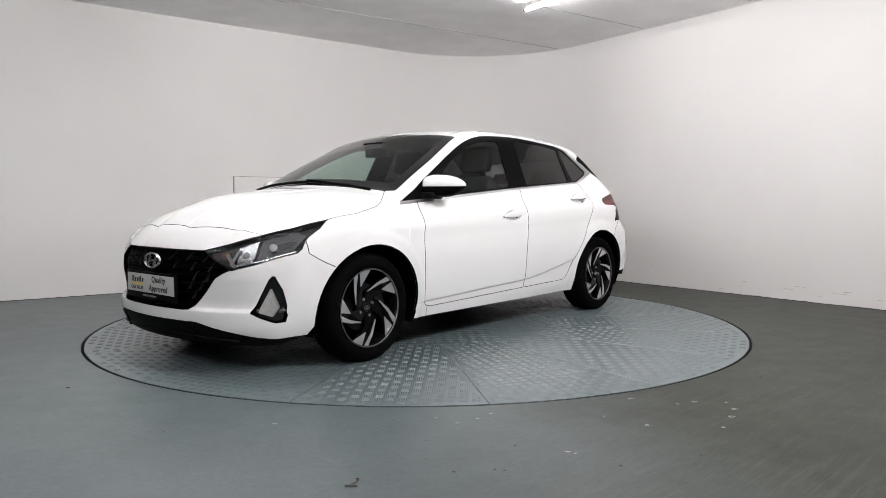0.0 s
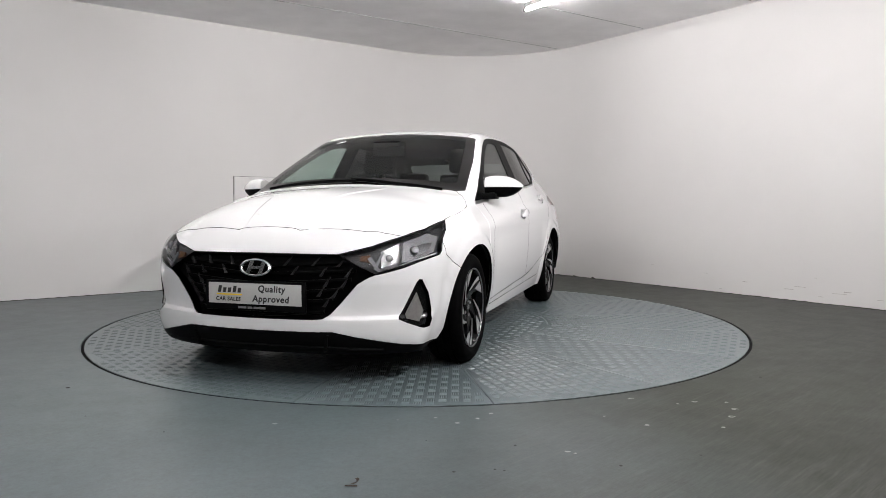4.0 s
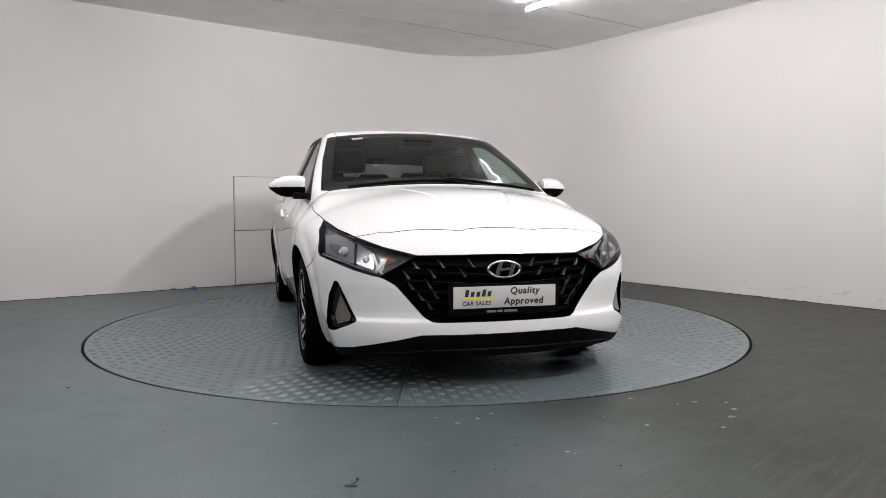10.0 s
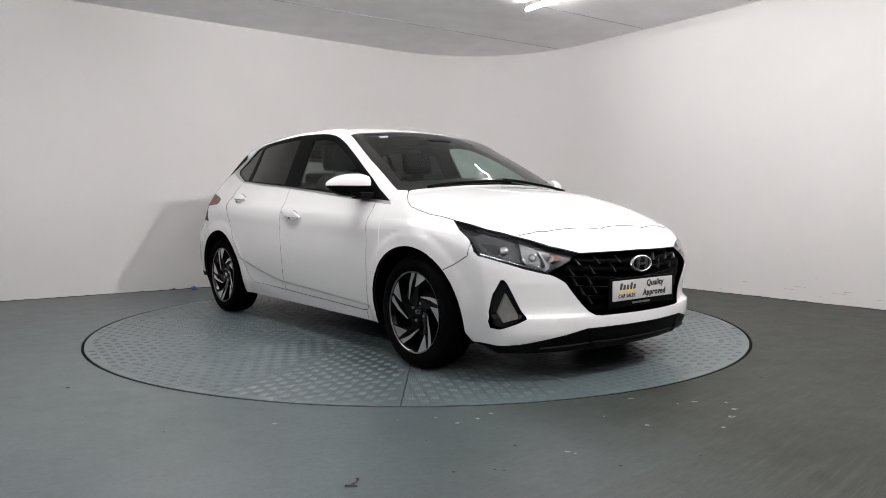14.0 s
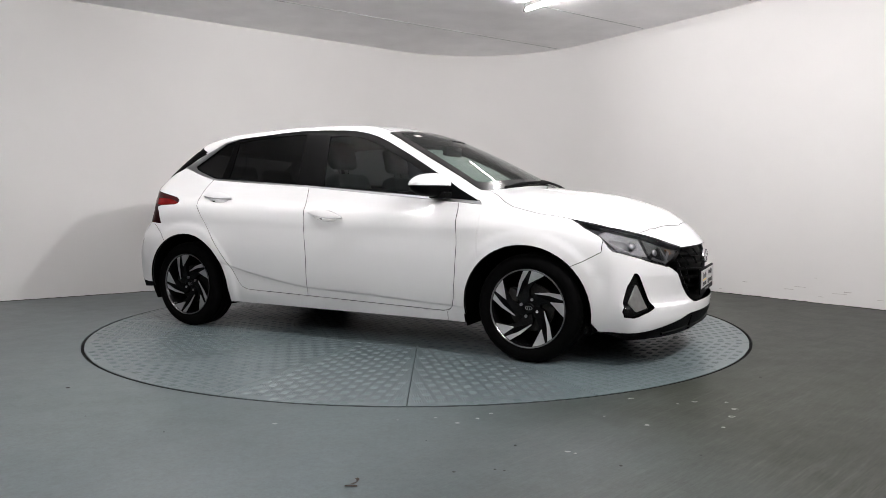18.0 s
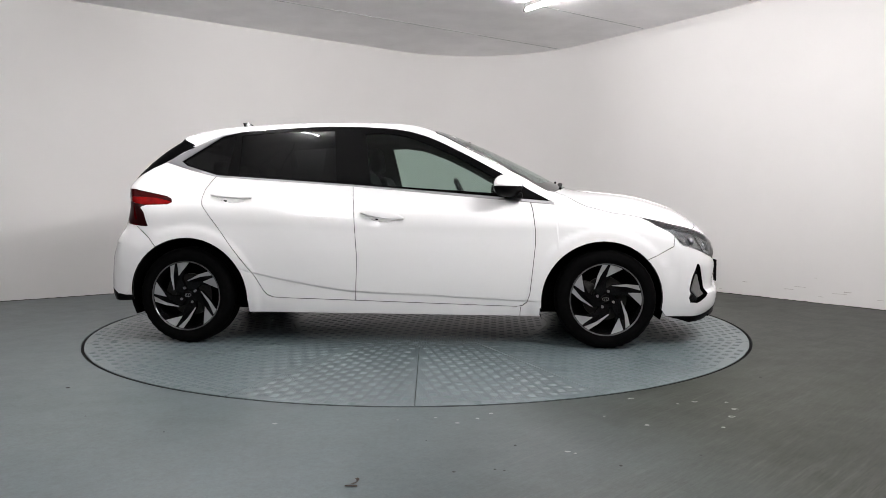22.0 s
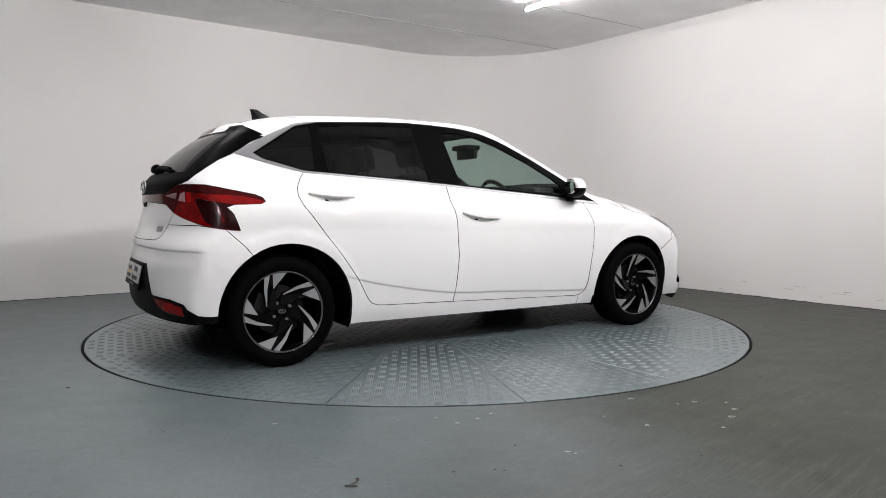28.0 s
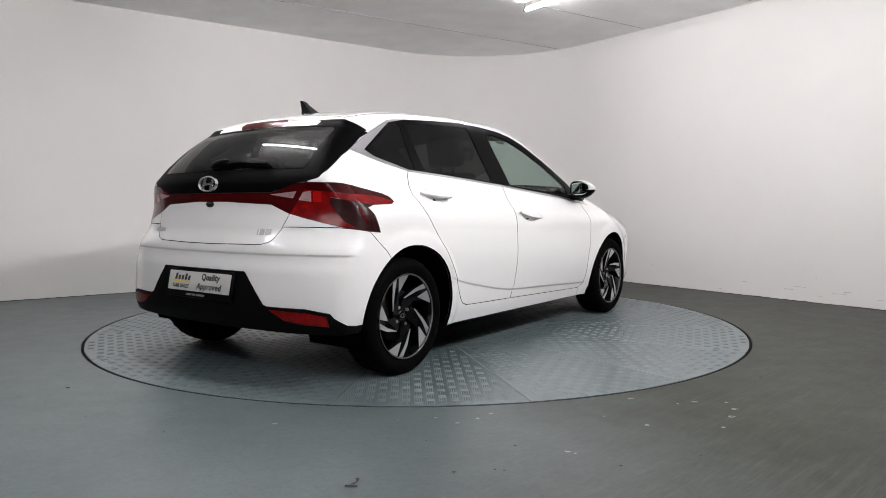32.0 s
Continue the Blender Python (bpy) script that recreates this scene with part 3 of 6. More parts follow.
TOP = curve([-1.62, -1.50, -1.40, -1.15, -0.7, -0.5, -0.1, 0.1, 0.3, 0.5, 0.72, 0.92, 1.085, 1.15, 1.21, 1.54, 1.75, 1.93, 2.03, 2.12],
            [1.275, 1.312, 1.345, 1.392, 1.419, 1.424, 1.420, 1.403, 1.355, 1.278, 1.178, 1.078, 0.995, 0.976, 0.966, 0.924, 0.866, 0.790, 0.728, 0.62])
SIDE = curve([0.12, 0.19, 0.28, 0.45, 0.60, 0.72, 0.80, 0.88, 0.95, 1.0, 1.1, 1.2, 1.3, 1.4, 1.5],
             [0.77, 0.802, 0.833, 0.862, 0.873, 0.872, 0.856, 0.815, 0.784, 0.763, 0.716, 0.668, 0.62, 0.563, 0.5])
NOSE = curve([0.12, 0.19, 0.26, 0.31, 0.38, 0.48, 0.56, 0.63, 0.70, 0.76, 0.9],
             [2.02, 2.088, 2.115, 2.118, 2.105, 2.10, 2.095, 2.075, 2.03, 1.98, 1.85])
TAIL = curve([0.15, 0.22, 0.34, 0.54, 0.622, 0.634, 0.75, 0.87, 0.965, 1.04, 1.25, 1.272, 1.33, 1.5],
             [-1.80, -1.87, -1.912, -1.90, -1.881, -1.888, -1.857, -1.832, -1.835, -1.785, -1.552, -1.518, -1.497, -1.30])


DOOR_LINE = curve([-1.0, -0.89, -0.62, -0.23, 0.2, 0.81, 1.0], [0.50, 0.458, 0.396, 0.336, 0.316, 0.286, 0.28])
SHOULDER = curve([-1.5, -1.0, -0.2, 0.8, 1.5], [0.885, 0.862, 0.825, 0.775, 0.735])


def solid(x, y, z):
    """Below zero inside the body."""
    y = np.abs(y)
    xs = x + 0.24 * ease(0.0, 0.5, x) * y ** 2
    crown = 0.10 + 0.02 * ease(1.1, 1.4, x)
    ridge = 0.30 - 0.16 * ease(1.05, 2.0, x)
    bulge = 0.006 * ease(ridge + 0.010, ridge - 0.010, y) * ease(1.12, 1.3, x)
    top = (z - bulge - TOP(xs) + crown * y ** 2 + 0.13 * ease(1.1, 1.35, x) * y ** 4) * 0.85
    side = SIDE(z - 0.05 * ease(0.2, -1.4, x) * ease(0.5, 0.9, z))
    side = side - 0.045 * ease(0.4, 1.2, x) * ease(0.72, 0.9, z) - 0.075 * ease(-0.5, -1.6, x) * ease(0.8, 1.15, z)
    side = side - 0.06 * ease(1.2, 1.8, x)
    side = side + 0.012 * (ease(0.75, 1.1, x) + ease(-0.75, -1.1, x)) * ease(0.75, 0.6, z)
    for cx, cz in ((1.268, 0.285), (-1.267, 0.295)):
        side = side + 0.009 * ease(0.455, 0.405, np.hypot(x - cx, z - cz))
    low = DOOR_LINE(x)
    side = side - 0.0065 * ease(low + 0.004, low - 0.010, z) * ease(-1.0, -0.85, x) * ease(0.93, 0.80, x) * ease(low - 0.16, low - 0.02, z)
    high = SHOULDER(x)
    side = side + 0.007 * ease(high + 0.05, high, z) * ease(high - 0.13, high - 0.006, z) * ease(-1.55, -1.2, x) * ease(1.5, 1.2, x)
    f = soft_max(top, y - side, 0.05)
    nose = x - NOSE(z) + 0.30 * y ** 2 + 0.45 * y ** 6
    facet = np.clip((0.49 - z) / 0.145, 0, 1) * ease(0.322, 0.345, z)
    nose = nose + 0.026 * facet * ease(0.33, 0.48, y) * ease(0.82, 0.76, y)
    f = soft_max(f, nose * 0.9, 0.03 + 0.05 * ease(0.55, 0.5, y))
    tail = TAIL(z) - x + (0.13 + 0.08 * ease(0.6, 0.75, z)) * y ** 2 + 0.16 * y ** 6
    return soft_max(f, tail * 0.85, 0.025 + 0.04 * ease(0.66, 0.8, z))


def shell(n_fan=26, n_up=120, step=0.016):
    """A grid of points on the left half of the body."""
    xa, xb = -1.45, 1.62
    spine = [(xb, a) for a in np.linspace(0, np.pi / 2, n_fan)[:-1]]
    spine += [(v, np.pi / 2) for v in np.linspace(xb, xa, int((xb - xa) / step))]
    spine += [(xa, a) for a in np.linspace(np.pi / 2, np.pi, n_fan)[1:]]
    ox, an = (np.array(v)[:, None] for v in zip(*spine))
    oz = np.where(ox > 1.0, 0.60, 0.70)
    el = np.radians(np.concatenate([np.linspace(-58, 20, n_up // 2), np.linspace(20, 90, n_up // 2 + 1)[1:]]))[None, :]
    dx, dy, dz = np.cos(an) * np.cos(el), np.sin(an) * np.cos(el), np.sin(el) + 0 * an
    lo, hi = np.zeros(dx.shape), np.full(dx.shape, 1.4)
    for _ in range(34):
        mid = (lo + hi) / 2
        out = solid(ox + mid * dx, mid * dy, oz + mid * dz) > 0
        lo, hi = np.where(out, lo, mid), np.where(out, mid, hi)
    return np.stack([ox + lo * dx, lo * dy, oz + lo * dz], -1)


def normal_at(P):
    e, g = 1e-3, []
    for k in range(3):
        d = np.zeros(3)
        d[k] = e
        a, b = P + d, P - d
        g.append(solid(a[..., 0], a[..., 1], a[..., 2]) - solid(b[..., 0], b[..., 1], b[..., 2]))
    g = np.stack(g, -1)
    return g / np.maximum(np.linalg.norm(g, axis=-1, keepdims=True), 1e-9)


# ---- cutting the body into panels ----
AXES = {"side": (0, 2), "front": (1, 2), "rear": (1, 2), "top": (0, 1)}


def inside(poly, u, v):
    hit, n = False, len(poly)
    for i in range(n):
        (a, b), (c, d) = poly[i], poly[(i + 1) % n]
        if (b > v) != (d > v) and u < a + (v - b) * (c - a) / (d - b):
            hit = not hit
    return hit


def circle_poly(cx, cz, r, n=44):
    return [(cx + r * math.cos(2 * math.pi * i / n), cz + r * math.sin(2 * math.pi * i / n)) for i in range(n)]


def cut(bm, number, view, poly, where, only=None):
    """Cuts the faces along the outline of poly, drawn on the view, and numbers those within it."""
    a0, a1 = AXES[view]
    us, vs = [p[0] for p in poly], [p[1] for p in poly]
    m = 0.03
    lo_u, hi_u, lo_v, hi_v = min(us) - m, max(us) + m, min(vs) - m, max(vs) + m
    pool = set()
    for f in bm.faces:
        c = f.calc_center_median()
        if lo_u < c[a0] < hi_u and lo_v < c[a1] < hi_v and where(c, f.normal):
            pool.add(f)
    n = len(poly)
    for i in range(n):
        p, q = poly[i], poly[(i + 1) % n]
        d = (q[0] - p[0], q[1] - p[1])
        if math.hypot(*d) < 1e-6:
            continue
        bu = (min(p[0], q[0]) - 1e-4, max(p[0], q[0]) + 1e-4)
        bv = (min(p[1], q[1]) - 1e-4, max(p[1], q[1]) + 1e-4)
        near = []
        for f in pool:
            cu, cv = [v.co[a0] for v in f.verts], [v.co[a1] for v in f.verts]
            if max(cu) < bu[0] or min(cu) > bu[1] or max(cv) < bv[0] or min(cv) > bv[1]:
                continue
            s = [(u - p[0]) * d[1] - (w - p[1]) * d[0] for u, w in zip(cu, cv)]
            if min(s) < 0 < max(s):
                near.append(f)
        if not near:
            continue
        co, no = Vector((0, 0, 0)), Vector((0, 0, 0))
        co[a0], co[a1], no[a0], no[a1] = p[0], p[1], d[1], -d[0]
        geom = list({x for f in near for x in (*f.verts, *f.edges)}) + near
        res = bmesh.ops.bisect_plane(bm, geom=geom, dist=2e-4, plane_co=co, plane_no=no.normalized())
        pool |= {x for x in res["geom"] if isinstance(x, bmesh.types.BMFace)}
        pool = {f for f in pool if f.is_valid}
    for f in pool:
        c = f.calc_center_median()
        if number is not None and (only is None or f.material_index == only) and inside(poly, c[a0], c[a1]):
            f.material_index = number


def side_of(c, n):
    return c.y > 0.4


def nose_of(c, n):
    return c.x > 1.45


def rear_of(c, n):
    return c.x < -1.25


def top_of(c, n):
    return n.z > 0.25 and c.z > 0.6


NAMES = ["body_shell", "front_bumper", "bonnet", "windscreen_surround", "windscreen", "front_door", "rear_door", "window_frame", "front_window", "rear_window",
         "quarter_window", "headlight", "grille", "fog_recess", "front_lip", "tail_light", "light_bar", "tailgate_glass", "tailgate_trim", "tailgate",
         "rear_bumper", "rear_skirt", "reflector", "brake_light", "roof", "cut_away", "chrome_trim", "reverse_lamp", "dark_lens", "lamp_crown", "lamp_block", "lamp_stripe"]
N = {n: i for i, n in enumerate(NAMES)}


def cut_body():
    S = shell()
    rows, cols = S.shape[:2]
    bm = bmesh.new()
    vs = [[bm.verts.new(S[i, j]) for j in range(cols)] for i in range(rows)]
    for i in range(rows - 1):
        for j in range(cols - 1):
            q = [vs[i][j], vs[i][j + 1], vs[i + 1][j + 1], vs[i + 1][j]]
            if max((a.co - b.co).length for a in q for b in q) > 1e-5:
                bm.faces.new(q[::-1])
    bmesh.ops.remove_doubles(bm, verts=bm.verts, dist=1e-5)
    bmesh.ops.dissolve_degenerate(bm, edges=bm.edges, dist=1e-5)
    bm.normal_update()
    up = Vector((0, 0, 1))
    top_face = max(bm.faces, key=lambda f: f.calc_center_median().z)
    if top_face.normal.dot(up) < 0:
        bmesh.ops.reverse_faces(bm, faces=bm.faces)
        bm.normal_update()
    # edges along the creases, so that they stay crisp
    xs = np.linspace(-0.98, 0.92, 64)
    lo = DOOR_LINE(xs)
    cut(bm, None, "side", list(zip(xs.tolist(), (lo + 0.004).tolist())) + list(zip(xs[::-1].tolist(), (lo - 0.010)[::-1].tolist())), side_of)
    cut(bm, None, "side", list(zip(xs.tolist(), (lo - 0.0005).tolist())) + list(zip(xs[::-1].tolist(), (lo - 0.0055)[::-1].tolist())), side_of)
    xs = np.linspace(1.12, 1.96, 12)
    rd = 0.30 - 0.16 * ease(1.05, 2.0, xs)
    cut(bm, None, "top", list(zip(xs.tolist(), (rd + 0.010).tolist())) + list(zip(xs[::-1].tolist(), (rd - 0.010)[::-1].tolist())), top_of)
    cut(bm, None, "top", list(zip(xs.tolist(), (rd + 0.003).tolist())) + list(zip(xs[::-1].tolist(), (rd - 0.003)[::-1].tolist())), top_of)
    for z in (0.322, 0.330, 0.337, 0.345, 0.49):
        cut(bm, None, "front", [(0.33, z), (0.82, z), (0.82, z + 1e-5), (0.33, z + 1e-5)], nose_of)
    for z in (0.622, 0.6255, 0.6305, 0.634):
        cut(bm, None, "rear", [(-0.1, z), (0.95, z), (0.95, z + 1e-5), (-0.1, z + 1e-5)], rear_of)
    # bumpers first, then what lies on them
    cut(bm, N["front_bumper"], "side", [(1.50, 0.0), (1.50, 0.525), (1.59, 0.565), (1.685, 0.617), (1.70, 0.85), (2.4, 0.85), (2.4, 0.0)], nose_of)
    cut(bm, N["rear_bumper"], "side", [(-1.588, 0.738), (-1.50, 0.655), (-1.44, 0.58), (-1.40, 0.0), (-2.2, 0.0), (-2.2, 0.76), (-1.7, 0.757)], rear_of)
    cut(bm, N["bonnet"], "top", [(1.963, -0.1), (1.963, 0.155), (1.967, 0.172), (1.868, 0.575), (1.834, 0.655), (1.70, 0.718), (1.52, 0.760), (1.24, 0.789), (1.18, 0.787),
                                 (1.12, 0.765), (1.075, 0.735), (0.995, 0.668), (1.02, 0.58), (1.065, 0.42), (1.10, 0.2), (1.115, -0.1)], top_of)
    cut(bm, N["windscreen_surround"], "top", [(0.27, -0.1), (0.262, 0.3), (0.25, 0.52), (0.252, 0.585), (0.60, 0.662), (0.95, 0.712), (0.995, 0.668), (1.02, 0.58), (1.065, 0.42), (1.10, 0.2), (1.115, -0.1)], top_of)
    cut(bm, N["windscreen"], "top", [(0.305, -0.1), (0.295, 0.3), (0.288, 0.50), (0.315, 0.53), (0.60, 0.590), (0.885, 0.642), (0.915, 0.60), (0.965, 0.42), (1.0, 0.2), (1.015, -0.1)], top_of)
    cut(bm, N["roof"], "top", [(0.27, -0.1), (0.262, 0.3), (0.25, 0.52), (-0.2, 0.545), (-0.8, 0.55), (-1.36, 0.545), (-1.40, 0.53), (-1.40, -0.1)], lambda c, n: n.z > 0.3 and c.z > 1.15)
    cut(bm, N["front_door"], "side", [(0.836, 0.891), (0.852, 0.839), (0.868, 0.70), (0.868, 0.634), (0.859, 0.531), (0.838, 0.33), (0.822, 0.278), (0.795, 0.255), (0.759, 0.248),
                                      (-0.226, 0.277), (-0.213, 0.464), (-0.210, 0.56), (-0.218, 0.669), (-0.224, 0.78), (-0.240, 0.90), (-0.247, 0.987)], side_of)
    cut(bm, N["rear_door"], "side", [(-0.226, 0.277), (-0.213, 0.464), (-0.210, 0.56), (-0.218, 0.669), (-0.224, 0.78), (-0.240, 0.90), (-0.247, 0.987), (-1.124, 1.049), (-1.155, 1.01), (-1.182, 0.96),
                                     (-1.190, 0.91), (-1.175, 0.86), (-1.082, 0.737), (-0.854, 0.431), (-0.80, 0.335), (-0.776, 0.308), (-0.74, 0.294), (-0.692, 0.290)], side_of)
    cut(bm, N["chrome_trim"], "side", [(0.985, 0.866), (0.964, 0.890), (-0.247, 0.991), (-1.0, 1.06), (-1.0, 1.338), (-1.13, 1.318), (-1.28, 1.250), (-1.49, 1.138), (-1.30, 1.082), (-1.124, 1.040), (-0.247, 0.978)], side_of)
    cut(bm, N["window_frame"], "side", [(0.964, 0.884), (0.833, 0.953), (0.73, 1.018), (0.626, 1.076), (0.453, 1.171), (0.277, 1.259), (0.19, 1.295), (0.099, 1.323), (0.0, 1.341), (-0.08, 1.350), (-0.259, 1.360),
                                        (-0.438, 1.363), (-0.615, 1.355), (-1.008, 1.333), (-1.132, 1.307), (-1.387, 1.143), (-1.34, 1.111), (-1.124, 1.049), (-0.247, 0.987)], side_of)
    cut(bm, N["front_window"], "side", [(-0.137, 0.988), (-0.193, 1.315), (-0.08, 1.318), (0.064, 1.298), (0.241, 1.232), (0.417, 1.147), (0.60, 1.045), (0.67, 0.995), (0.672, 0.932)], side_of)
    cut(bm, N["rear_window"], "side", [(-0.985, 1.048), (-1.002, 1.308), (-0.80, 1.326), (-0.60, 1.334), (-0.393, 1.338), (-0.352, 1.006)], side_of)
    cut(bm, N["quarter_window"], "side", [(-1.370, 1.143), (-1.128, 1.297), (-1.055, 1.312), (-1.045, 1.30), (-1.062, 1.056), (-1.125, 1.058), (-1.33, 1.115)], side_of)
    # hollows behind the door handles
    for hx, hz in ((-0.055, 0.795), (-1.0, 0.911)):
        cut(bm, N["cut_away"], "side", [(hx + 0.098 * math.cos(2 * math.pi * i / 20) , hz - 0.1 * 0.098 * math.cos(2 * math.pi * i / 20) + 0.033 * math.sin(2 * math.pi * i / 20)) for i in range(20)], side_of)
    # the nose
    cut(bm, N["headlight"], "front", [(0.40, 0.629), (0.546, 0.667), (0.650, 0.709), (0.720, 0.741), (0.745, 0.769), (0.765, 0.783), (0.795, 0.74), (0.818, 0.640), (0.812, 0.620), (0.726, 0.582),
                                      (0.68, 0.562), (0.59, 0.536), (0.573, 0.534)], nose_of)
    cut(bm, N["grille"], "front", [(-0.1, 0.634), (0.40, 0.629), (0.573, 0.534), (0.545, 0.522), (0.50, 0.495), (0.375, 0.348), (0.345, 0.33), (0.307, 0.326), (-0.1, 0.326)], nose_of)
    cut(bm, N["fog_recess"], "front", [(0.747, 0.506), (0.737, 0.49), (0.669, 0.335), (0.672, 0.323), (0.69, 0.314), (0.765, 0.274), (0.782, 0.278), (0.789, 0.31), (0.778, 0.44), (0.757, 0.505)], nose_of)
    cut(bm, N["front_lip"], "front", [(-0.1, 0.267), (0.39, 0.267), (0.58, 0.224), (0.68, 0.200), (0.75, 0.189), (1.0, 0.189), (1.0, -0.1), (-0.1, -0.1)], lambda c, n: c.x > 1.6)
    # the tail
    cut(bm, N["light_bar"], "rear", [(-0.1, 0.921), (0.42, 0.921), (0.50, 0.942), (0.55, 0.963), (0.625, 0.968), (0.53, 0.82), (0.42, 0.865), (0.12, 0.879), (-0.1, 0.879)], rear_of)
    cut(bm, N["tail_light"], "rear", [(0.53, 0.82), (0.625, 0.968), (0.72, 0.966), (0.72, 0.775)], rear_of)
    cut(bm, N["tail_light"], "side", [(-1.375, 0.880), (-1.385, 0.900), (-1.42, 0.917), (-1.656, 0.964), (-1.735, 0.968), (-2.0, 0.968), (-2.0, 0.80), (-1.735, 0.785), (-1.69, 0.760), (-1.588, 0.738), (-1.515, 0.731),
                                      (-1.545, 0.815), (-1.575, 0.850), (-1.535, 0.864), (-1.40, 0.868)], lambda c, n: c.x < -1.25 and c.y > 0.69)
    lamp = N["tail_light"]
    cut(bm, N["lamp_crown"], "side", [(-2.0, 0.945), (-1.75, 0.936), (-1.712, 0.926), (-1.659, 0.917), (-1.57, 0.914), (-1.485, 0.908), (-1.417, 0.893), (-1.37, 0.878), (-1.36, 0.91), (-1.42, 0.93), (-1.656, 0.98), (-2.0, 0.98)], rear_of, lamp)
    cut(bm, N["dark_lens"], "side", [(-1.70, 0.897), (-1.646, 0.881), (-1.57, 0.868), (-1.50, 0.86), (-1.50, 0.72), (-1.587, 0.742), (-1.642, 0.752), (-1.674, 0.78), (-1.686, 0.82), (-1.70, 0.87)], rear_of, lamp)
    cut(bm, N["lamp_stripe"], "side", [(-1.632, 0.857), (-1.616, 0.855), (-1.585, 0.775), (-1.60, 0.772)], rear_of, N["dark_lens"])
    cut(bm, N["lamp_block"], "rear", [(0.645, 0.924), (0.685, 0.927), (0.683, 0.875), (0.645, 0.877)], rear_of, lamp)
    cut(bm, N["reverse_lamp"], "rear", [(0.58, 0.92), (0.636, 0.929), (0.635, 0.877), (0.559, 0.887)], rear_of, lamp)
    cut(bm, N["reverse_lamp"], "rear", [(0.412, 0.912), (0.563, 0.927), (0.542, 0.893)], rear_of, N["light_bar"])
    cut(bm, N["tailgate_trim"], "rear", [(-0.1, 1.280), (0.366, 1.274), (0.545, 1.268), (0.545, 1.300), (0.58, 1.27), (0.612, 1.236), (0.640, 1.15), (0.640, 1.02), (0.617, 0.972), (0.55, 0.963), (0.49, 0.938),
                                         (0.42, 0.921), (-0.1, 0.921)], lambda c, n: c.x < -1.25 and c.z > 0.9)
    cut(bm, N["tailgate_trim"], "side", [(-1.41, 1.300), (-1.40, 1.288), (-1.318, 1.249), (-1.394, 1.200), (-1.486, 1.139), (-1.568, 1.100), (-1.638, 1.055), (-1.697, 1.012), (-1.722, 0.988), (-1.74, 0.978), (-2.0, 0.978), (-2.0, 1.300)],
        lambda c, n: c.x < -1.25 and c.z > 0.95 and c.y > 0.40, N["body_shell"])
    cut(bm, N["tailgate_glass"], "rear", [(-0.1, 1.268), (0.366, 1.262), (0.530, 1.253), (0.548, 1.24), (0.570, 1.05), (0.56, 1.036), (-0.1, 1.040)], rear_of)
    cut(bm, N["tailgate"], "rear", [(-0.1, 0.879), (0.12, 0.879), (0.42, 0.865), (0.53, 0.82), (0.50, 0.745), (0.475, 0.703), (0.455, 0.686), (0.41, 0.674), (0.1, 0.669), (-0.1, 0.669)], lambda c, n: c.x < -1.6)
    cut(bm, N["rear_skirt"], "rear", [(-0.1, 0.543), (0.325, 0.542), (0.335, 0.535), (0.455, 0.391), (0.475, 0.384), (0.69, 0.383), (0.80, 0.366), (0.86, 0.30), (0.95, 0.28), (0.95, -0.1), (-0.1, -0.1)], lambda c, n: c.x < -1.6)
    cut(bm, N["reflector"], "rear", [(0.487, 0.371), (0.70, 0.366), (0.785, 0.350), (0.795, 0.305), (0.685, 0.310), (0.58, 0.324)], lambda c, n: c.x < -1.6)
    cut(bm, N["brake_light"], "rear", [(-0.1, 1.283), (0.165, 1.281), (0.188, 1.298), (0.172, 1.316), (-0.1, 1.320)], lambda c, n: c.x < -1.4)
    # wheel arches and the lower edge
    for cx, cz, r in ((1.268, 0.285, 0.362), (-1.267, 0.295, 0.365)):
        cut(bm, N["cut_away"], "side", circle_poly(cx, cz, r), side_of)
    cut(bm, N["cut_away"], "side", [(0.97, -0.1), (0.97, 0.186), (-0.97, 0.196), (-0.97, -0.1)], lambda c, n: True)
    cut(bm, N["cut_away"], "side", [(0.9, -0.1), (0.9, 0.24), (1.62, 0.24), (1.66, 0.19), (1.80, 0.150), (2.3, 0.155), (2.3, -0.1)], lambda c, n: True)
    cut(bm, N["cut_away"], "side", [(-0.9, -0.1), (-0.9, 0.27), (-1.62, 0.27), (-1.72, 0.262), (-2.2, 0.265), (-2.2, -0.1)], lambda c, n: True)
    bm.verts.ensure_lookup_table()
    out = {}
    for f in bm.faces:
        out.setdefault(f.material_index, []).append([v.index for v in f.verts])
    P = np.array([v.co[:] for v in bm.verts])
    bm.free()
    return P, out, normal_at(P)


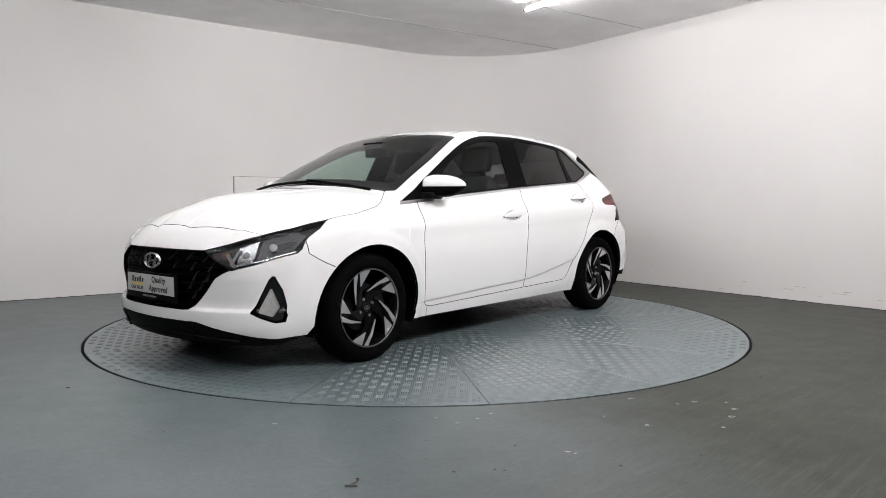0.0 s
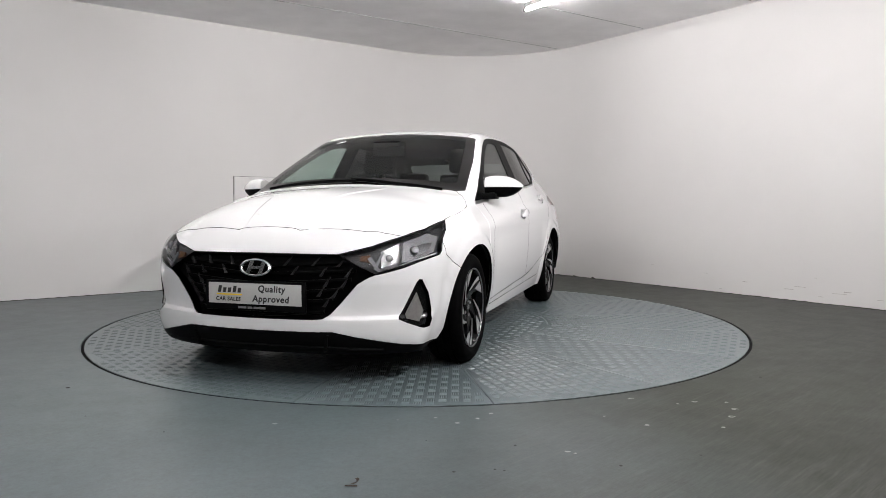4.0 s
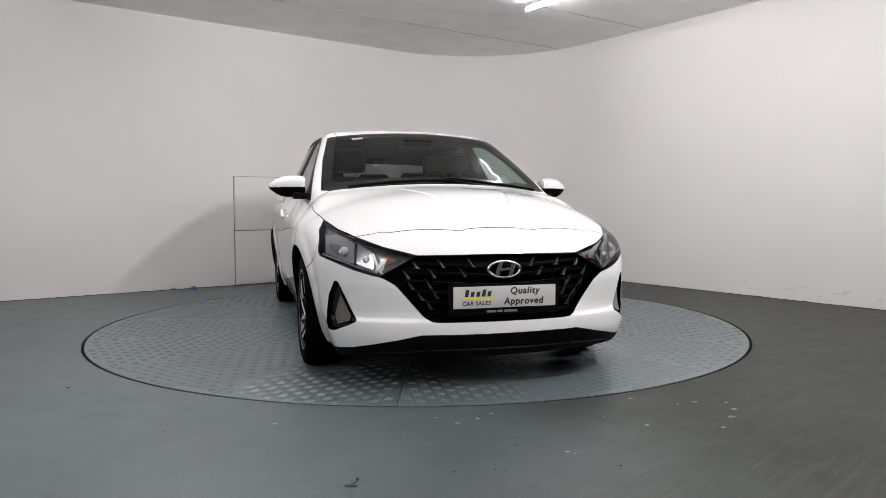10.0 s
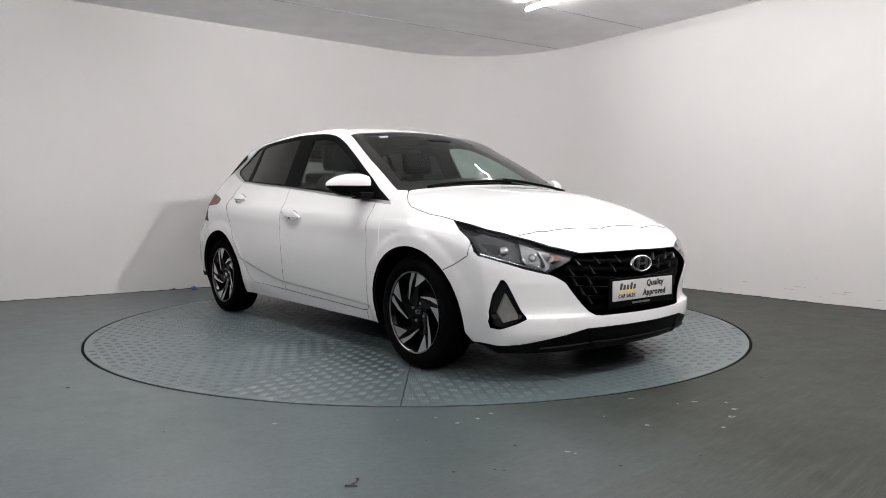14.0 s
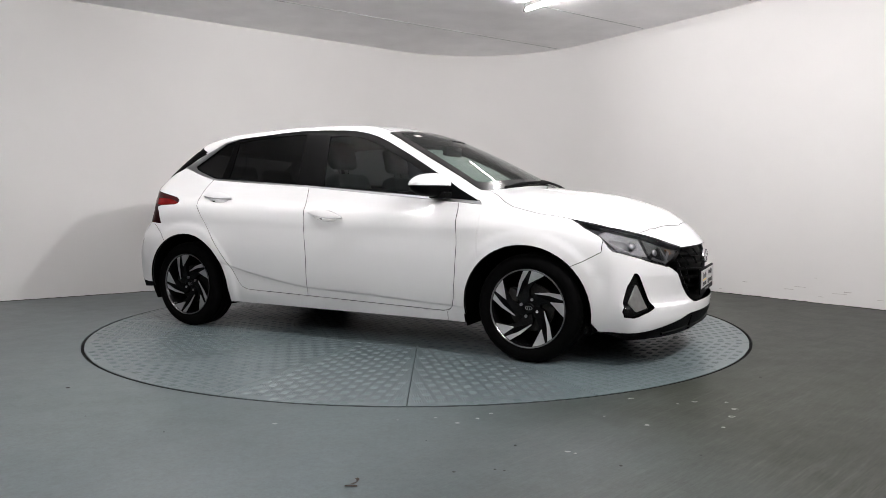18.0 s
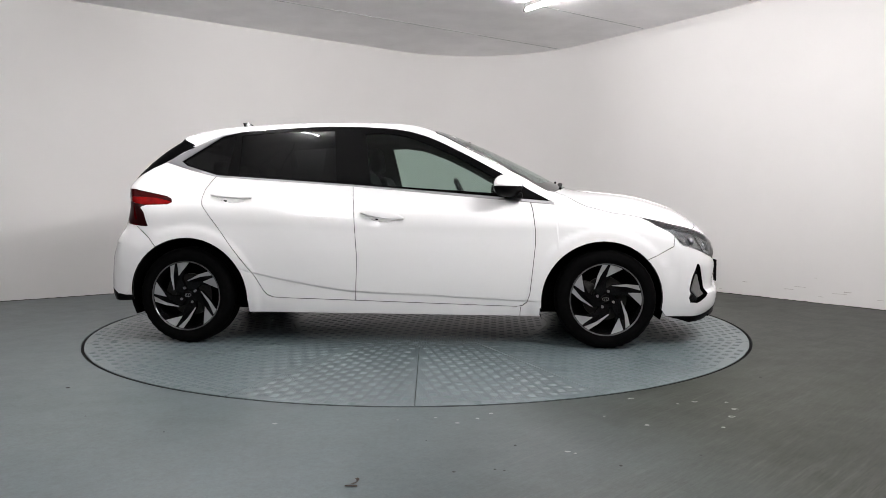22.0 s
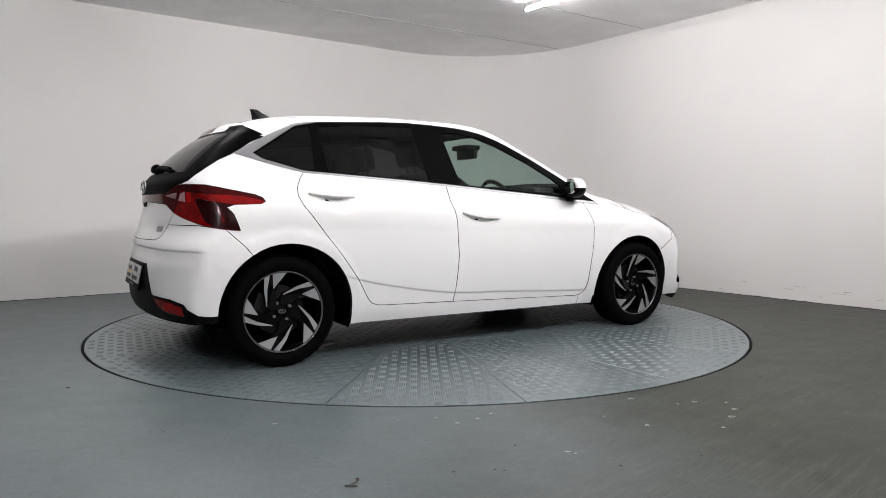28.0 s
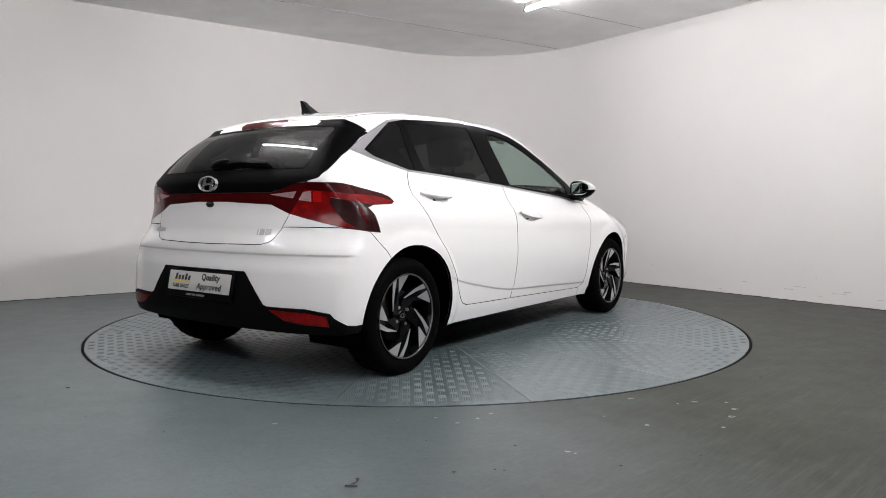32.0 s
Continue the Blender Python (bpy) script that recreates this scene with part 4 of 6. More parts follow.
def panel(P, faces, Nn, shrink=0.0019, depth=0.014, offset=0.0):
    """A panel's points, faces and normals: its edge drawn in a little and turned inwards."""
    ids = sorted({i for f in faces for i in f})
    at = {v: k for k, v in enumerate(ids)}
    V, Q = P[ids] + Nn[ids] * offset, Nn[ids].copy()
    F = [[at[i] for i in f] for f in faces]
    count = {}
    for f in F:
        for a, b in zip(f, f[1:] + f[:1]):
            count[(a, b)] = f
    rim = [(a, b) for (a, b) in count if (b, a) not in count and not (abs(V[a][1]) < 1e-5 and abs(V[b][1]) < 1e-5)]
    push = np.zeros_like(V)
    for a, b in rim:
        e = V[b] - V[a]
        w = np.cross(Q[a], e)
        w /= max(np.linalg.norm(w), 1e-9)
        push[a] += w
        push[b] += w
    ln = np.linalg.norm(push, axis=1, keepdims=True)
    push = np.where(ln > 0.3, push / np.maximum(ln, 1e-9), 0)
    mid = np.abs(V[:, 1]) < 1e-5
    V = V + push * shrink
    V[mid, 1] = 0
    nv, nn, nf, made = list(V), list(Q), list(F), {}
    for a, b in rim:
        for v in (a, b):
            if v not in made:
                made[v] = len(nv)
                nv += [V[v], V[v] - Q[v] * depth]
                nn += [(-push[v] + Q[v] * 0.3), -push[v]]
        nf.append([made[b], made[a], made[a] + 1, made[b] + 1])
    nn = np.array(nn)
    nn /= np.maximum(np.linalg.norm(nn, axis=1, keepdims=True), 1e-9)
    return np.array(nv), nf, nn, len(F)


def panel_mesh(name, data, material, half="both", dark_rim=False):
    """half: both sides in one mesh, or left, or right alone."""
    V, F, Q, faces = data
    flip = np.array([1, -1, 1])
    if half == "left":
        VV, FF, QQ = V, F, Q
    elif half == "right":
        VV, FF, QQ = V * flip, [f[::-1] for f in F], Q * flip
    else:
        VV, QQ = np.concatenate([V, V * flip]), np.concatenate([Q, Q * flip])
        FF = F + [[i + len(V) for i in f][::-1] for f in F]
    me = bpy.data.meshes.new(name)
    me.from_pydata(VV.tolist(), [], FF)
    me.polygons.foreach_set("use_smooth", [True] * len(me.polygons))
    me.normals_split_custom_set_from_vertices(QQ.tolist())
    if material:
        me.materials.append(material)
    if dark_rim:
        # the turned-in edges are coloured black, to paint in the dark of the panel gaps
        me.materials.append(M_LINER)
        k = len(F)
        me.polygons.foreach_set("material_index", [int(i % k >= faces) for i in range(len(FF))])
    return me


BP, BF, BN = cut_body()
car = new("car")
tagged(car, "white five-door hatchback with black trim and alloy wheels, on a turntable", "car")
AT = Matrix.Translation((CX, CY, 0))


def body_panel(name, material, label="", half="both", region=None, parent=None, **kw):
    data = panel(BP, BF[N[region or name]], BN, **kw)
    return part(name, panel_mesh(name, data, material, half, material is M_WHITE), None, parent or car, label, AT if parent is None else None)


for nm, mt, lb in (("body_shell", M_WHITE, ""), ("front_bumper", M_WHITE, ""), ("bonnet", M_WHITE, ""), ("roof", M_WHITE, ""), ("tailgate", M_WHITE, ""), ("rear_bumper", M_WHITE, ""),
                   ("rear_skirt", M_BLACK, "grained black rear skirt"), ("front_lip", M_BLACK, "grained black front lip"),
                   ("windscreen_surround", M_FRIT, "black windscreen edge"), ("tailgate_trim", M_TRIM, "satin black tailgate trim")):
    body_panel(nm, mt, lb)
body_panel("windscreen", M_SCREEN, "clear windscreen", shrink=0, depth=0.004)
body_panel("tailgate_glass", M_REARGLASS, "dark tinted rear screen", shrink=0, depth=0.004)
for half in ("left", "right"):
    for nm in ("front_door", "rear_door"):
        body_panel(nm, M_WHITE, "", half)
    body_panel("window_frame", M_FRAME, "satin black window frame", half, offset=-0.003, shrink=0.0)
    body_panel("front_window", M_SIDEGLASS, "green-tinted side window", half, shrink=0, depth=0.004, offset=-0.006)
    for nm in ("rear_window", "quarter_window"):
        body_panel(nm, M_PRIVACY, "dark privacy glass", half, shrink=0, depth=0.004, offset=-0.006)
# lining behind all panels but the glass
lining = [f for k in ("body_shell", "front_bumper", "bonnet", "roof", "tailgate", "rear_bumper", "front_door", "rear_door", "window_frame", "windscreen_surround", "tailgate_trim",
                      "chrome_trim", "light_bar", "tail_light", "rear_skirt", "front_lip", "reverse_lamp", "dark_lens", "lamp_crown", "lamp_block", "lamp_stripe") for f in BF.get(N[k], [])]
part("inner_lining", panel_mesh("inner_lining", panel(BP, lining, BN, shrink=0, depth=0.0, offset=-0.016), M_CABIN), None, car, "grey cabin lining", AT)


# ---- places on the body ----
def on_body(a, b, view, off=0.0):
    """The point of the body that shows at (a, b) in a view, moved out by off, and the normal there."""
    lo, hi = 0.0, 2.6
    for _ in range(4):
        m = np.linspace(lo, hi, 24)
        A, B = a + 0 * m, b + 0 * m
        p = {"side": (A, m, B), "front": (m, A, B), "rear": (-m, A, B), "top": (A, B, m)}[view]
        k = np.nonzero(solid(*p) <= 0)[0]
        k = k[-1] if len(k) else 0
        lo, hi = m[k], m[min(k + 1, 23)]
    m = lo
    p = np.array({"side": (a, m, b), "front": (m, a, b), "rear": (-m, a, b), "top": (a, b, m)}[view], float)
    n = normal_at(p)
    return Vector(p + n * off), Vector(n)


def flip_y(bm):
    for v in bm.verts:
        v.co.y = -v.co.y
    bmesh.ops.reverse_faces(bm, faces=bm.faces)
    return bm


def ribbon(bm, pts, nrm, widths, high, sink=0.004):
    """A band of rectangular section along points, standing off the surface by high."""
    rows = []
    for i, (p, n) in enumerate(zip(pts, nrm)):
        t = (pts[min(i + 1, len(pts) - 1)] - pts[max(i - 1, 0)]).normalized()
        s = n.cross(t).normalized()
        w = widths[i] if isinstance(widths, (list, tuple)) else widths
        rows.append([bm.verts.new(p + s * a * w / 2 + n * h) for a, h in ((-1, -sink), (-1, high * 0.7), (-0.7, high), (0.7, high), (1, high * 0.7), (1, -sink))])
    for p, q in zip(rows, rows[1:]):
        for k in range(6):
            bm.faces.new((p[k], p[(k + 1) % 6], q[(k + 1) % 6], q[k]))
    bm.faces.new(rows[0][::-1])
    bm.faces.new(rows[-1])
    return bm


def body_ribbon(bm, view, line, widths, high, off=0.0, sink=0.004):
    got = [on_body(a, b, view, off) for a, b in line]
    return ribbon(bm, [g[0] for g in got], [g[1] for g in got], widths, high, sink)


def both_sides(name, make, material, label="", parent=None, angle=35):
    """The left piece and its mirror on the right, as two parts."""
    made = []
    for right in (False, True):
        bm = make(bmesh.new())
        if right:
            flip_y(bm)
        made.append(part(name, bm, material, parent or car, label, AT if parent is None else None, angle))
    return made


def dense(line, step=0.03):
    out = []
    for (a, b), (c, d) in zip(line, line[1:]):
        n = max(1, int(math.hypot(c - a, d - b) / step))
        out += [(a + (c - a) * i / n, b + (d - b) * i / n) for i in range(n)]
    return out + [line[-1]]


def blade(bm, corners, depth):
    """A flat faceted piece with the given corners, thickened backwards by the vector depth."""
    d = Vector(depth)
    a = [bm.verts.new(c) for c in corners]
    b = [bm.verts.new(Vector(c) + d) for c in corners]
    bm.faces.new(a)
    bm.faces.new(b[::-1])
    for i in range(len(a)):
        j = (i + 1) % len(a)
        bm.faces.new((a[i], b[i], b[j], a[j]))
    return bm


# ---- bright trim, lamps and other inlays ----
for half in ("left", "right"):
    body_panel("chrome_trim", M_SATIN, "satin chrome window trim", half, shrink=0.0, offset=0.0015)
    lens = body_panel("headlight", M_LENS, "clear headlight with chrome reflectors", half, shrink=0.001, depth=0.004)
    bowl = panel(BP, BF[N["headlight"]], BN, shrink=0.003, depth=-0.034, offset=-0.036)
    part("lamp_housing", panel_mesh("lamp_housing", bowl, M_HOUSING, half), None, lens, "dark grey lamp housing")
    body_panel("tail_light", M_RED, "red tail light", half, shrink=0.0008)
    body_panel("dark_lens", M_DARKRED, "smoked red lens", half, shrink=0.0)
    body_panel("lamp_crown", M_CROWN, "maroon upper lens", half, shrink=0.0)
    body_panel("lamp_block", M_BRIGHTRED, "bright red lamp segment", half, shrink=0.0, offset=0.0004)
    body_panel("lamp_stripe", M_REDBAR, "deep red lamp stripe", half, shrink=0.0, offset=0.0004)
    body_panel("reverse_lamp", M_PALE, "pale reversing lens", half, shrink=0.0005, offset=0.0005)
    body_panel("reflector", M_RED, "red reflector", half, shrink=0.0005, offset=0.001)
    body_panel("fog_recess", M_GLOSSBLACK, "black fog lamp recess", half, shrink=0.0, depth=-0.022, offset=-0.022)
    side = 1 if half == "left" else -1
    for nm, mt, pts, off, dep in (
            ("reflector_bowl", M_REFLECT, [(0.600, 0.566), (0.588, 0.650), (0.655, 0.690), (0.674, 0.60), (0.660, 0.574)], -0.020, 0.012),
            ("reflector_bowl", M_REFLECT, [(0.682, 0.592), (0.668, 0.695), (0.735, 0.738), (0.785, 0.72), (0.800, 0.640), (0.73, 0.600)], -0.022, 0.012),
            ("light_guide", M_GUIDE, [(0.535, 0.612), (0.55, 0.622), (0.592, 0.562), (0.66, 0.588), (0.665, 0.578), (0.586, 0.547)], -0.010, 0.008),
            ("light_guide", M_GUIDE, [(0.566, 0.562), (0.578, 0.555), (0.602, 0.640), (0.594, 0.645)], -0.009, 0.008),
            ("lamp_bezel", M_CHROME, [(0.600, 0.548), (0.602, 0.555), (0.806, 0.634), (0.808, 0.626)], -0.008, 0.006),
            ("indicator", M_AMBER, [(0.500, 0.607), (0.500, 0.628), (0.545, 0.632), (0.550, 0.594)], -0.020, 0.008),
            ("lamp_bezel", M_CHROME, [(0.650, 0.697), (0.652, 0.702), (0.735, 0.750), (0.735, 0.743)], -0.009, 0.008)):
        bm = bmesh.new()
        c = [on_body(a, b, "front", off) for a, b in pts]
        n = sum((x[1] for x in c), Vector()) / len(c)
        blade(bm, [x[0] for x in c], -n * dep)
        if side < 0:
            flip_y(bm)
        part(nm, bm, mt, lens, {"reflector_bowl": "ribbed chrome reflector", "light_guide": "chrome light guide", "indicator": "amber indicator", "lamp_bezel": "thin chrome bezel"}[nm], angle=20)
    # two round bulbs shields
    for a, b, r in ((0.63, 0.615, 0.019), (0.725, 0.66, 0.022)):
        bm = bmesh.new()
        p, n = on_body(a, b, "front", -0.027)
        bmesh.ops.create_uvsphere(bm, u_segments=16, v_segments=10, radius=r, matrix=Matrix.Translation(p) @ n.to_track_quat("Z", "Y").to_matrix().to_4x4() @ Matrix.Diagonal((1, 1, 0.5, 1)))
        if side < 0:
            flip_y(bm)
        part("projector", bm, M_GUIDE, lens, "round chrome lamp projector")
    # fog lamp glass in its recess
    bm = bmesh.new()
    c = [on_body(a, b, "front", -0.012)[0] for a, b in ((0.737, 0.442), (0.692, 0.345), (0.70, 0.333), (0.754, 0.305), (0.760, 0.35))]
    blade(bm, c, (-0.01, 0, 0))
    if side < 0:
        flip_y(bm)
    part("fog_lamp", bm, M_FOG, car, "small fog lamp behind clear glass", AT)
body_panel("light_bar", M_REDBAR, "deep red light bar across the tailgate", shrink=0.0008)
body_panel("brake_light", M_REDBAR, "red high brake light", shrink=0.0005, offset=0.001)

# ---- grille ----
grille = body_panel("grille", M_GRILLE, "black faceted grille", shrink=0.0, depth=-0.042, offset=-0.042)
for k, (z0, z1, y1) in enumerate(((0.592, 0.606, 0.44), (0.545, 0.558, 0.49), (0.498, 0.512, 0.47), (0.450, 0.463, 0.43), (0.402, 0.415, 0.385), (0.357, 0.366, 0.345))):
    for side in (1, -1):
        bm = bmesh.new()
        body_ribbon(bm, "front", dense([(0.01, z0 - 0.012), (y1, z1)], 0.05), 0.016, 0.004, -0.026, 0.012)
        if side < 0:
            flip_y(bm)
        part("slat", bm, M_GRILLE, grille)
for y, z in ((0.16, 0.600), (0.30, 0.600), (0.42, 0.596), (0.20, 0.553), (0.34, 0.548), (0.46, 0.545), (0.36, 0.500), (0.44, 0.492), (0.33, 0.452), (0.40, 0.446), (0.36, 0.404)):
    for side in (1, -1):
        bm = bmesh.new()
        c = [on_body(a, b, "front", o)[0] for a, b, o in ((y + 0.010, z + 0.024, -0.018), (y + 0.013, z + 0.024, -0.020), (y - 0.010, z - 0.022, -0.014), (y - 0.025, z - 0.020, -0.020))]
        blade(bm, c, (-0.012, 0, 0))
        if side < 0:
            flip_y(bm)
        part("fin", bm, M_FINGREY, grille, "dark silver fin", angle=20)


def emblem(name, view, z, parent, w=0.088, h=0.044):
    """An oval chrome ring with slanted bars, as a plain shape."""
    bm = bmesh.new()
    c, n = on_body(0.0, z, view, 0.008 if view == "rear" else -0.006)
    sx = 1 if view == "front" else -1
    n = Vector((sx, 0, 0.12 if view == "front" else 0.1)).normalized()
    right = Vector((0, 1, 0)) * sx
    upv = n.cross(right)
    ring = []
    for i in range(40):
        a = 2 * math.pi * i / 40
        row = []
        for r, d in ((1.0, 0.0), (0.97, 0.007), (0.88, 0.010), (0.80, 0.007), (0.78, 0.0)):
            row.append(bm.verts.new(c + right * (w * r * math.cos(a)) + upv * (h * r * math.sin(a) * (1 if r > 0.9 else 0.97)) + n * d))
        ring.append(row)
    for i in range(40):
        p, q = ring[i], ring[(i + 1) % 40]
        for k in range(4):
            bm.faces.new((p[k], q[k], q[k + 1], p[k + 1]))
    for x0, x1 in ((-0.046, -0.020), (0.020, 0.046)):
        blade(bm, [c + right * (x + s) + upv * y + n * 0.008 for x, y, s in ((x0 - 0.004, -0.031, 0), (x0 + 0.002, -0.031, 0.016), (x1 + 0.002, 0.031, 0.012), (x1 - 0.004, 0.031, -0.004))], -n * 0.008)
    blade(bm, [c + right * x + upv * y + n * 0.008 for x, y in ((-0.034, -0.008), (-0.030, 0.004), (0.032, 0.008), (0.030, -0.005))], -n * 0.008)
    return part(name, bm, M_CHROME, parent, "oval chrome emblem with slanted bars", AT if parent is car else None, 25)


emblem("emblem", "front", 0.564, car)
emblem("emblem", "rear", 0.967, car, 0.080, 0.042)


def lettering(text, size, material, parent, m, name="lettering", shear=0.0, extrude=0.0006, bold=0.0):
    cu = bpy.data.curves.new(name, "FONT")
    cu.body, cu.size, cu.extrude, cu.shear = text, size, extrude, shear
    cu.resolution_u = 3
    cu.space_character = 1.12
    tmp = new(name, cu)
    me = bpy.data.meshes.new_from_object(tmp.evaluated_get(bpy.context.evaluated_depsgraph_get()))
    bpy.data.objects.remove(tmp)
    if bold:
        # heavier strokes: the letters once more, a hair to each side
        bm = bmesh.new()
        for k, (dx, dy) in enumerate(((-bold, 0), (bold, 0), (0, bold), (0, -bold))):
            at = len(bm.verts)
            bm.from_mesh(me)
            bm.verts.ensure_lookup_table()
            for v in bm.verts[at:]:
                v.co += Vector((dx, dy, 0.00005 * k))
        bm.to_mesh(me)
        bm.free()
    me.materials.append(material)
    return part(name, me, None, parent, "", m)


def number_panel(m):
    """A dealer's panel in the place of the number plate: printed words, a plain mark, a yellow line."""
    bm = bmesh.new()
    box(bm, (-0.275, -0.083, -0.014), (0.275, 0.062, -0.003), 0.006)
    holder = part("plate_holder", bm, M_BLACK, car, "black plate holder", AT @ m)
    bm = bmesh.new()
    box(bm, (-0.253, -0.050, -0.004), (0.253, 0.050, 0.001), 0.0015)
    white = part("plate", bm, M_PLATEWHITE, holder, "white dealer plate with black print")
    lettering("Quality", 0.044, M_PRINT, holder, Matrix.Translation((0.022, 0.012, 0.002)), shear=0.12, bold=0.0014)
    lettering("Approved", 0.044, M_PRINT, holder, Matrix.Translation((-0.008, -0.036, 0.002)), shear=0.12, bold=0.0014)
    lettering("CAR SALES", 0.026, M_PRINT, holder, Matrix.Translation((-0.212, -0.036, 0.002)), shear=0.1, bold=0.0007)
    for k in range(5):
        bm = bmesh.new()
        x, hh = -0.200 + k * 0.0275, 0.032 if k in (0, 3) else 0.023
        blade(bm, [(x, 0.004, 0.0022), (x + 0.017, 0.004, 0.0022), (x + 0.017 + hh * 0.2, 0.004 + hh, 0.0022), (x + hh * 0.2, 0.004 + hh, 0.0022)], (0, 0, -0.001))
        part("dealer_mark", bm, M_PRINT, holder)
    bm = bmesh.new()
    box(bm, (-0.207, -0.009, 0.001), (-0.066, -0.002, 0.0022))
    part("underline", bm, M_YELLOW, holder, "yellow line")
    for k, (a, b) in enumerate(((-0.09, -0.045), (-0.038, -0.012), (-0.005, 0.06))):
        bm = bmesh.new()
        box(bm, (a, -0.072, -0.0035), (b, -0.062, -0.002))
        part("small_print", bm, M_GREYPRINT, holder)


number_panel(Matrix.Translation((2.108, 0, 0.438)) @ Matrix.Rotation(radians(90), 4, "Z") @ Matrix.Rotation(radians(90), 4, "X"))
number_panel(Matrix.Translation((-1.914, 0, 0.474)) @ Matrix.Rotation(radians(-90), 4, "Z") @ Matrix.Rotation(radians(78), 4, "X"))
# plain bars for the model badges on the tailgate
for y0, y1 in ((-0.372, -0.366), (-0.382, -0.408), (-0.416, -0.446), (0.545, 0.522), (0.516, 0.494), (0.488, 0.466), (0.460, 0.436), (0.43, 0.41)):
    bm = bmesh.new()
    hh = 0.03 if y0 < 0 else 0.022
    c = [on_body(abs(y), z, "rear", 0.002)[0] for y, z in ((y0, 0.718), (y1, 0.718), (y1, 0.718 + hh), (y0, 0.718 + hh))]
    for v in c:
        v.y *= -1 if y0 < 0 else 1
    blade(bm, c, (0.004, 0, 0))
    part("badge", bm, M_SATIN, car, "small chrome badge", AT)

# splitter edge and fins in the black front lip
bm = bmesh.new()
line = dense([(0.60, 0.178), (0.36, 0.192), (0.0, 0.194)], 0.05)
got = [on_body(y, z, "front", 0.0) for y, z in line]
pts, nrm = [g[0] for g in got], [g[1] for g in got]
pts += [Vector((p.x, -p.y, p.z)) for p in pts[-2::-1]]
nrm += [Vector((n.x, -n.y, n.z)) for n in nrm[-2::-1]]
ribbon(bm, pts, nrm, 0.012, 0.010, 0.006)
part("splitter_edge", bm, M_BLACK, car, "", AT)


def lip_fin(bm):
    c = [on_body(a, b, "front", o)[0] for a, b, o in ((0.36, 0.255, 0.004), (0.372, 0.255, 0.004), (0.352, 0.182, 0.016), (0.335, 0.182, 0.016))]
    return blade(bm, c, (-0.03, 0, 0))


both_sides("lip_fin", lip_fin, M_BLACK)

# ---- seam lines, sills and creases ----
both_sides("sill_seam", lambda bm: body_ribbon(bm, "side", dense([(0.780, 0.190), (0.785, 0.244)]), 0.003, 0.0006), M_LINER)


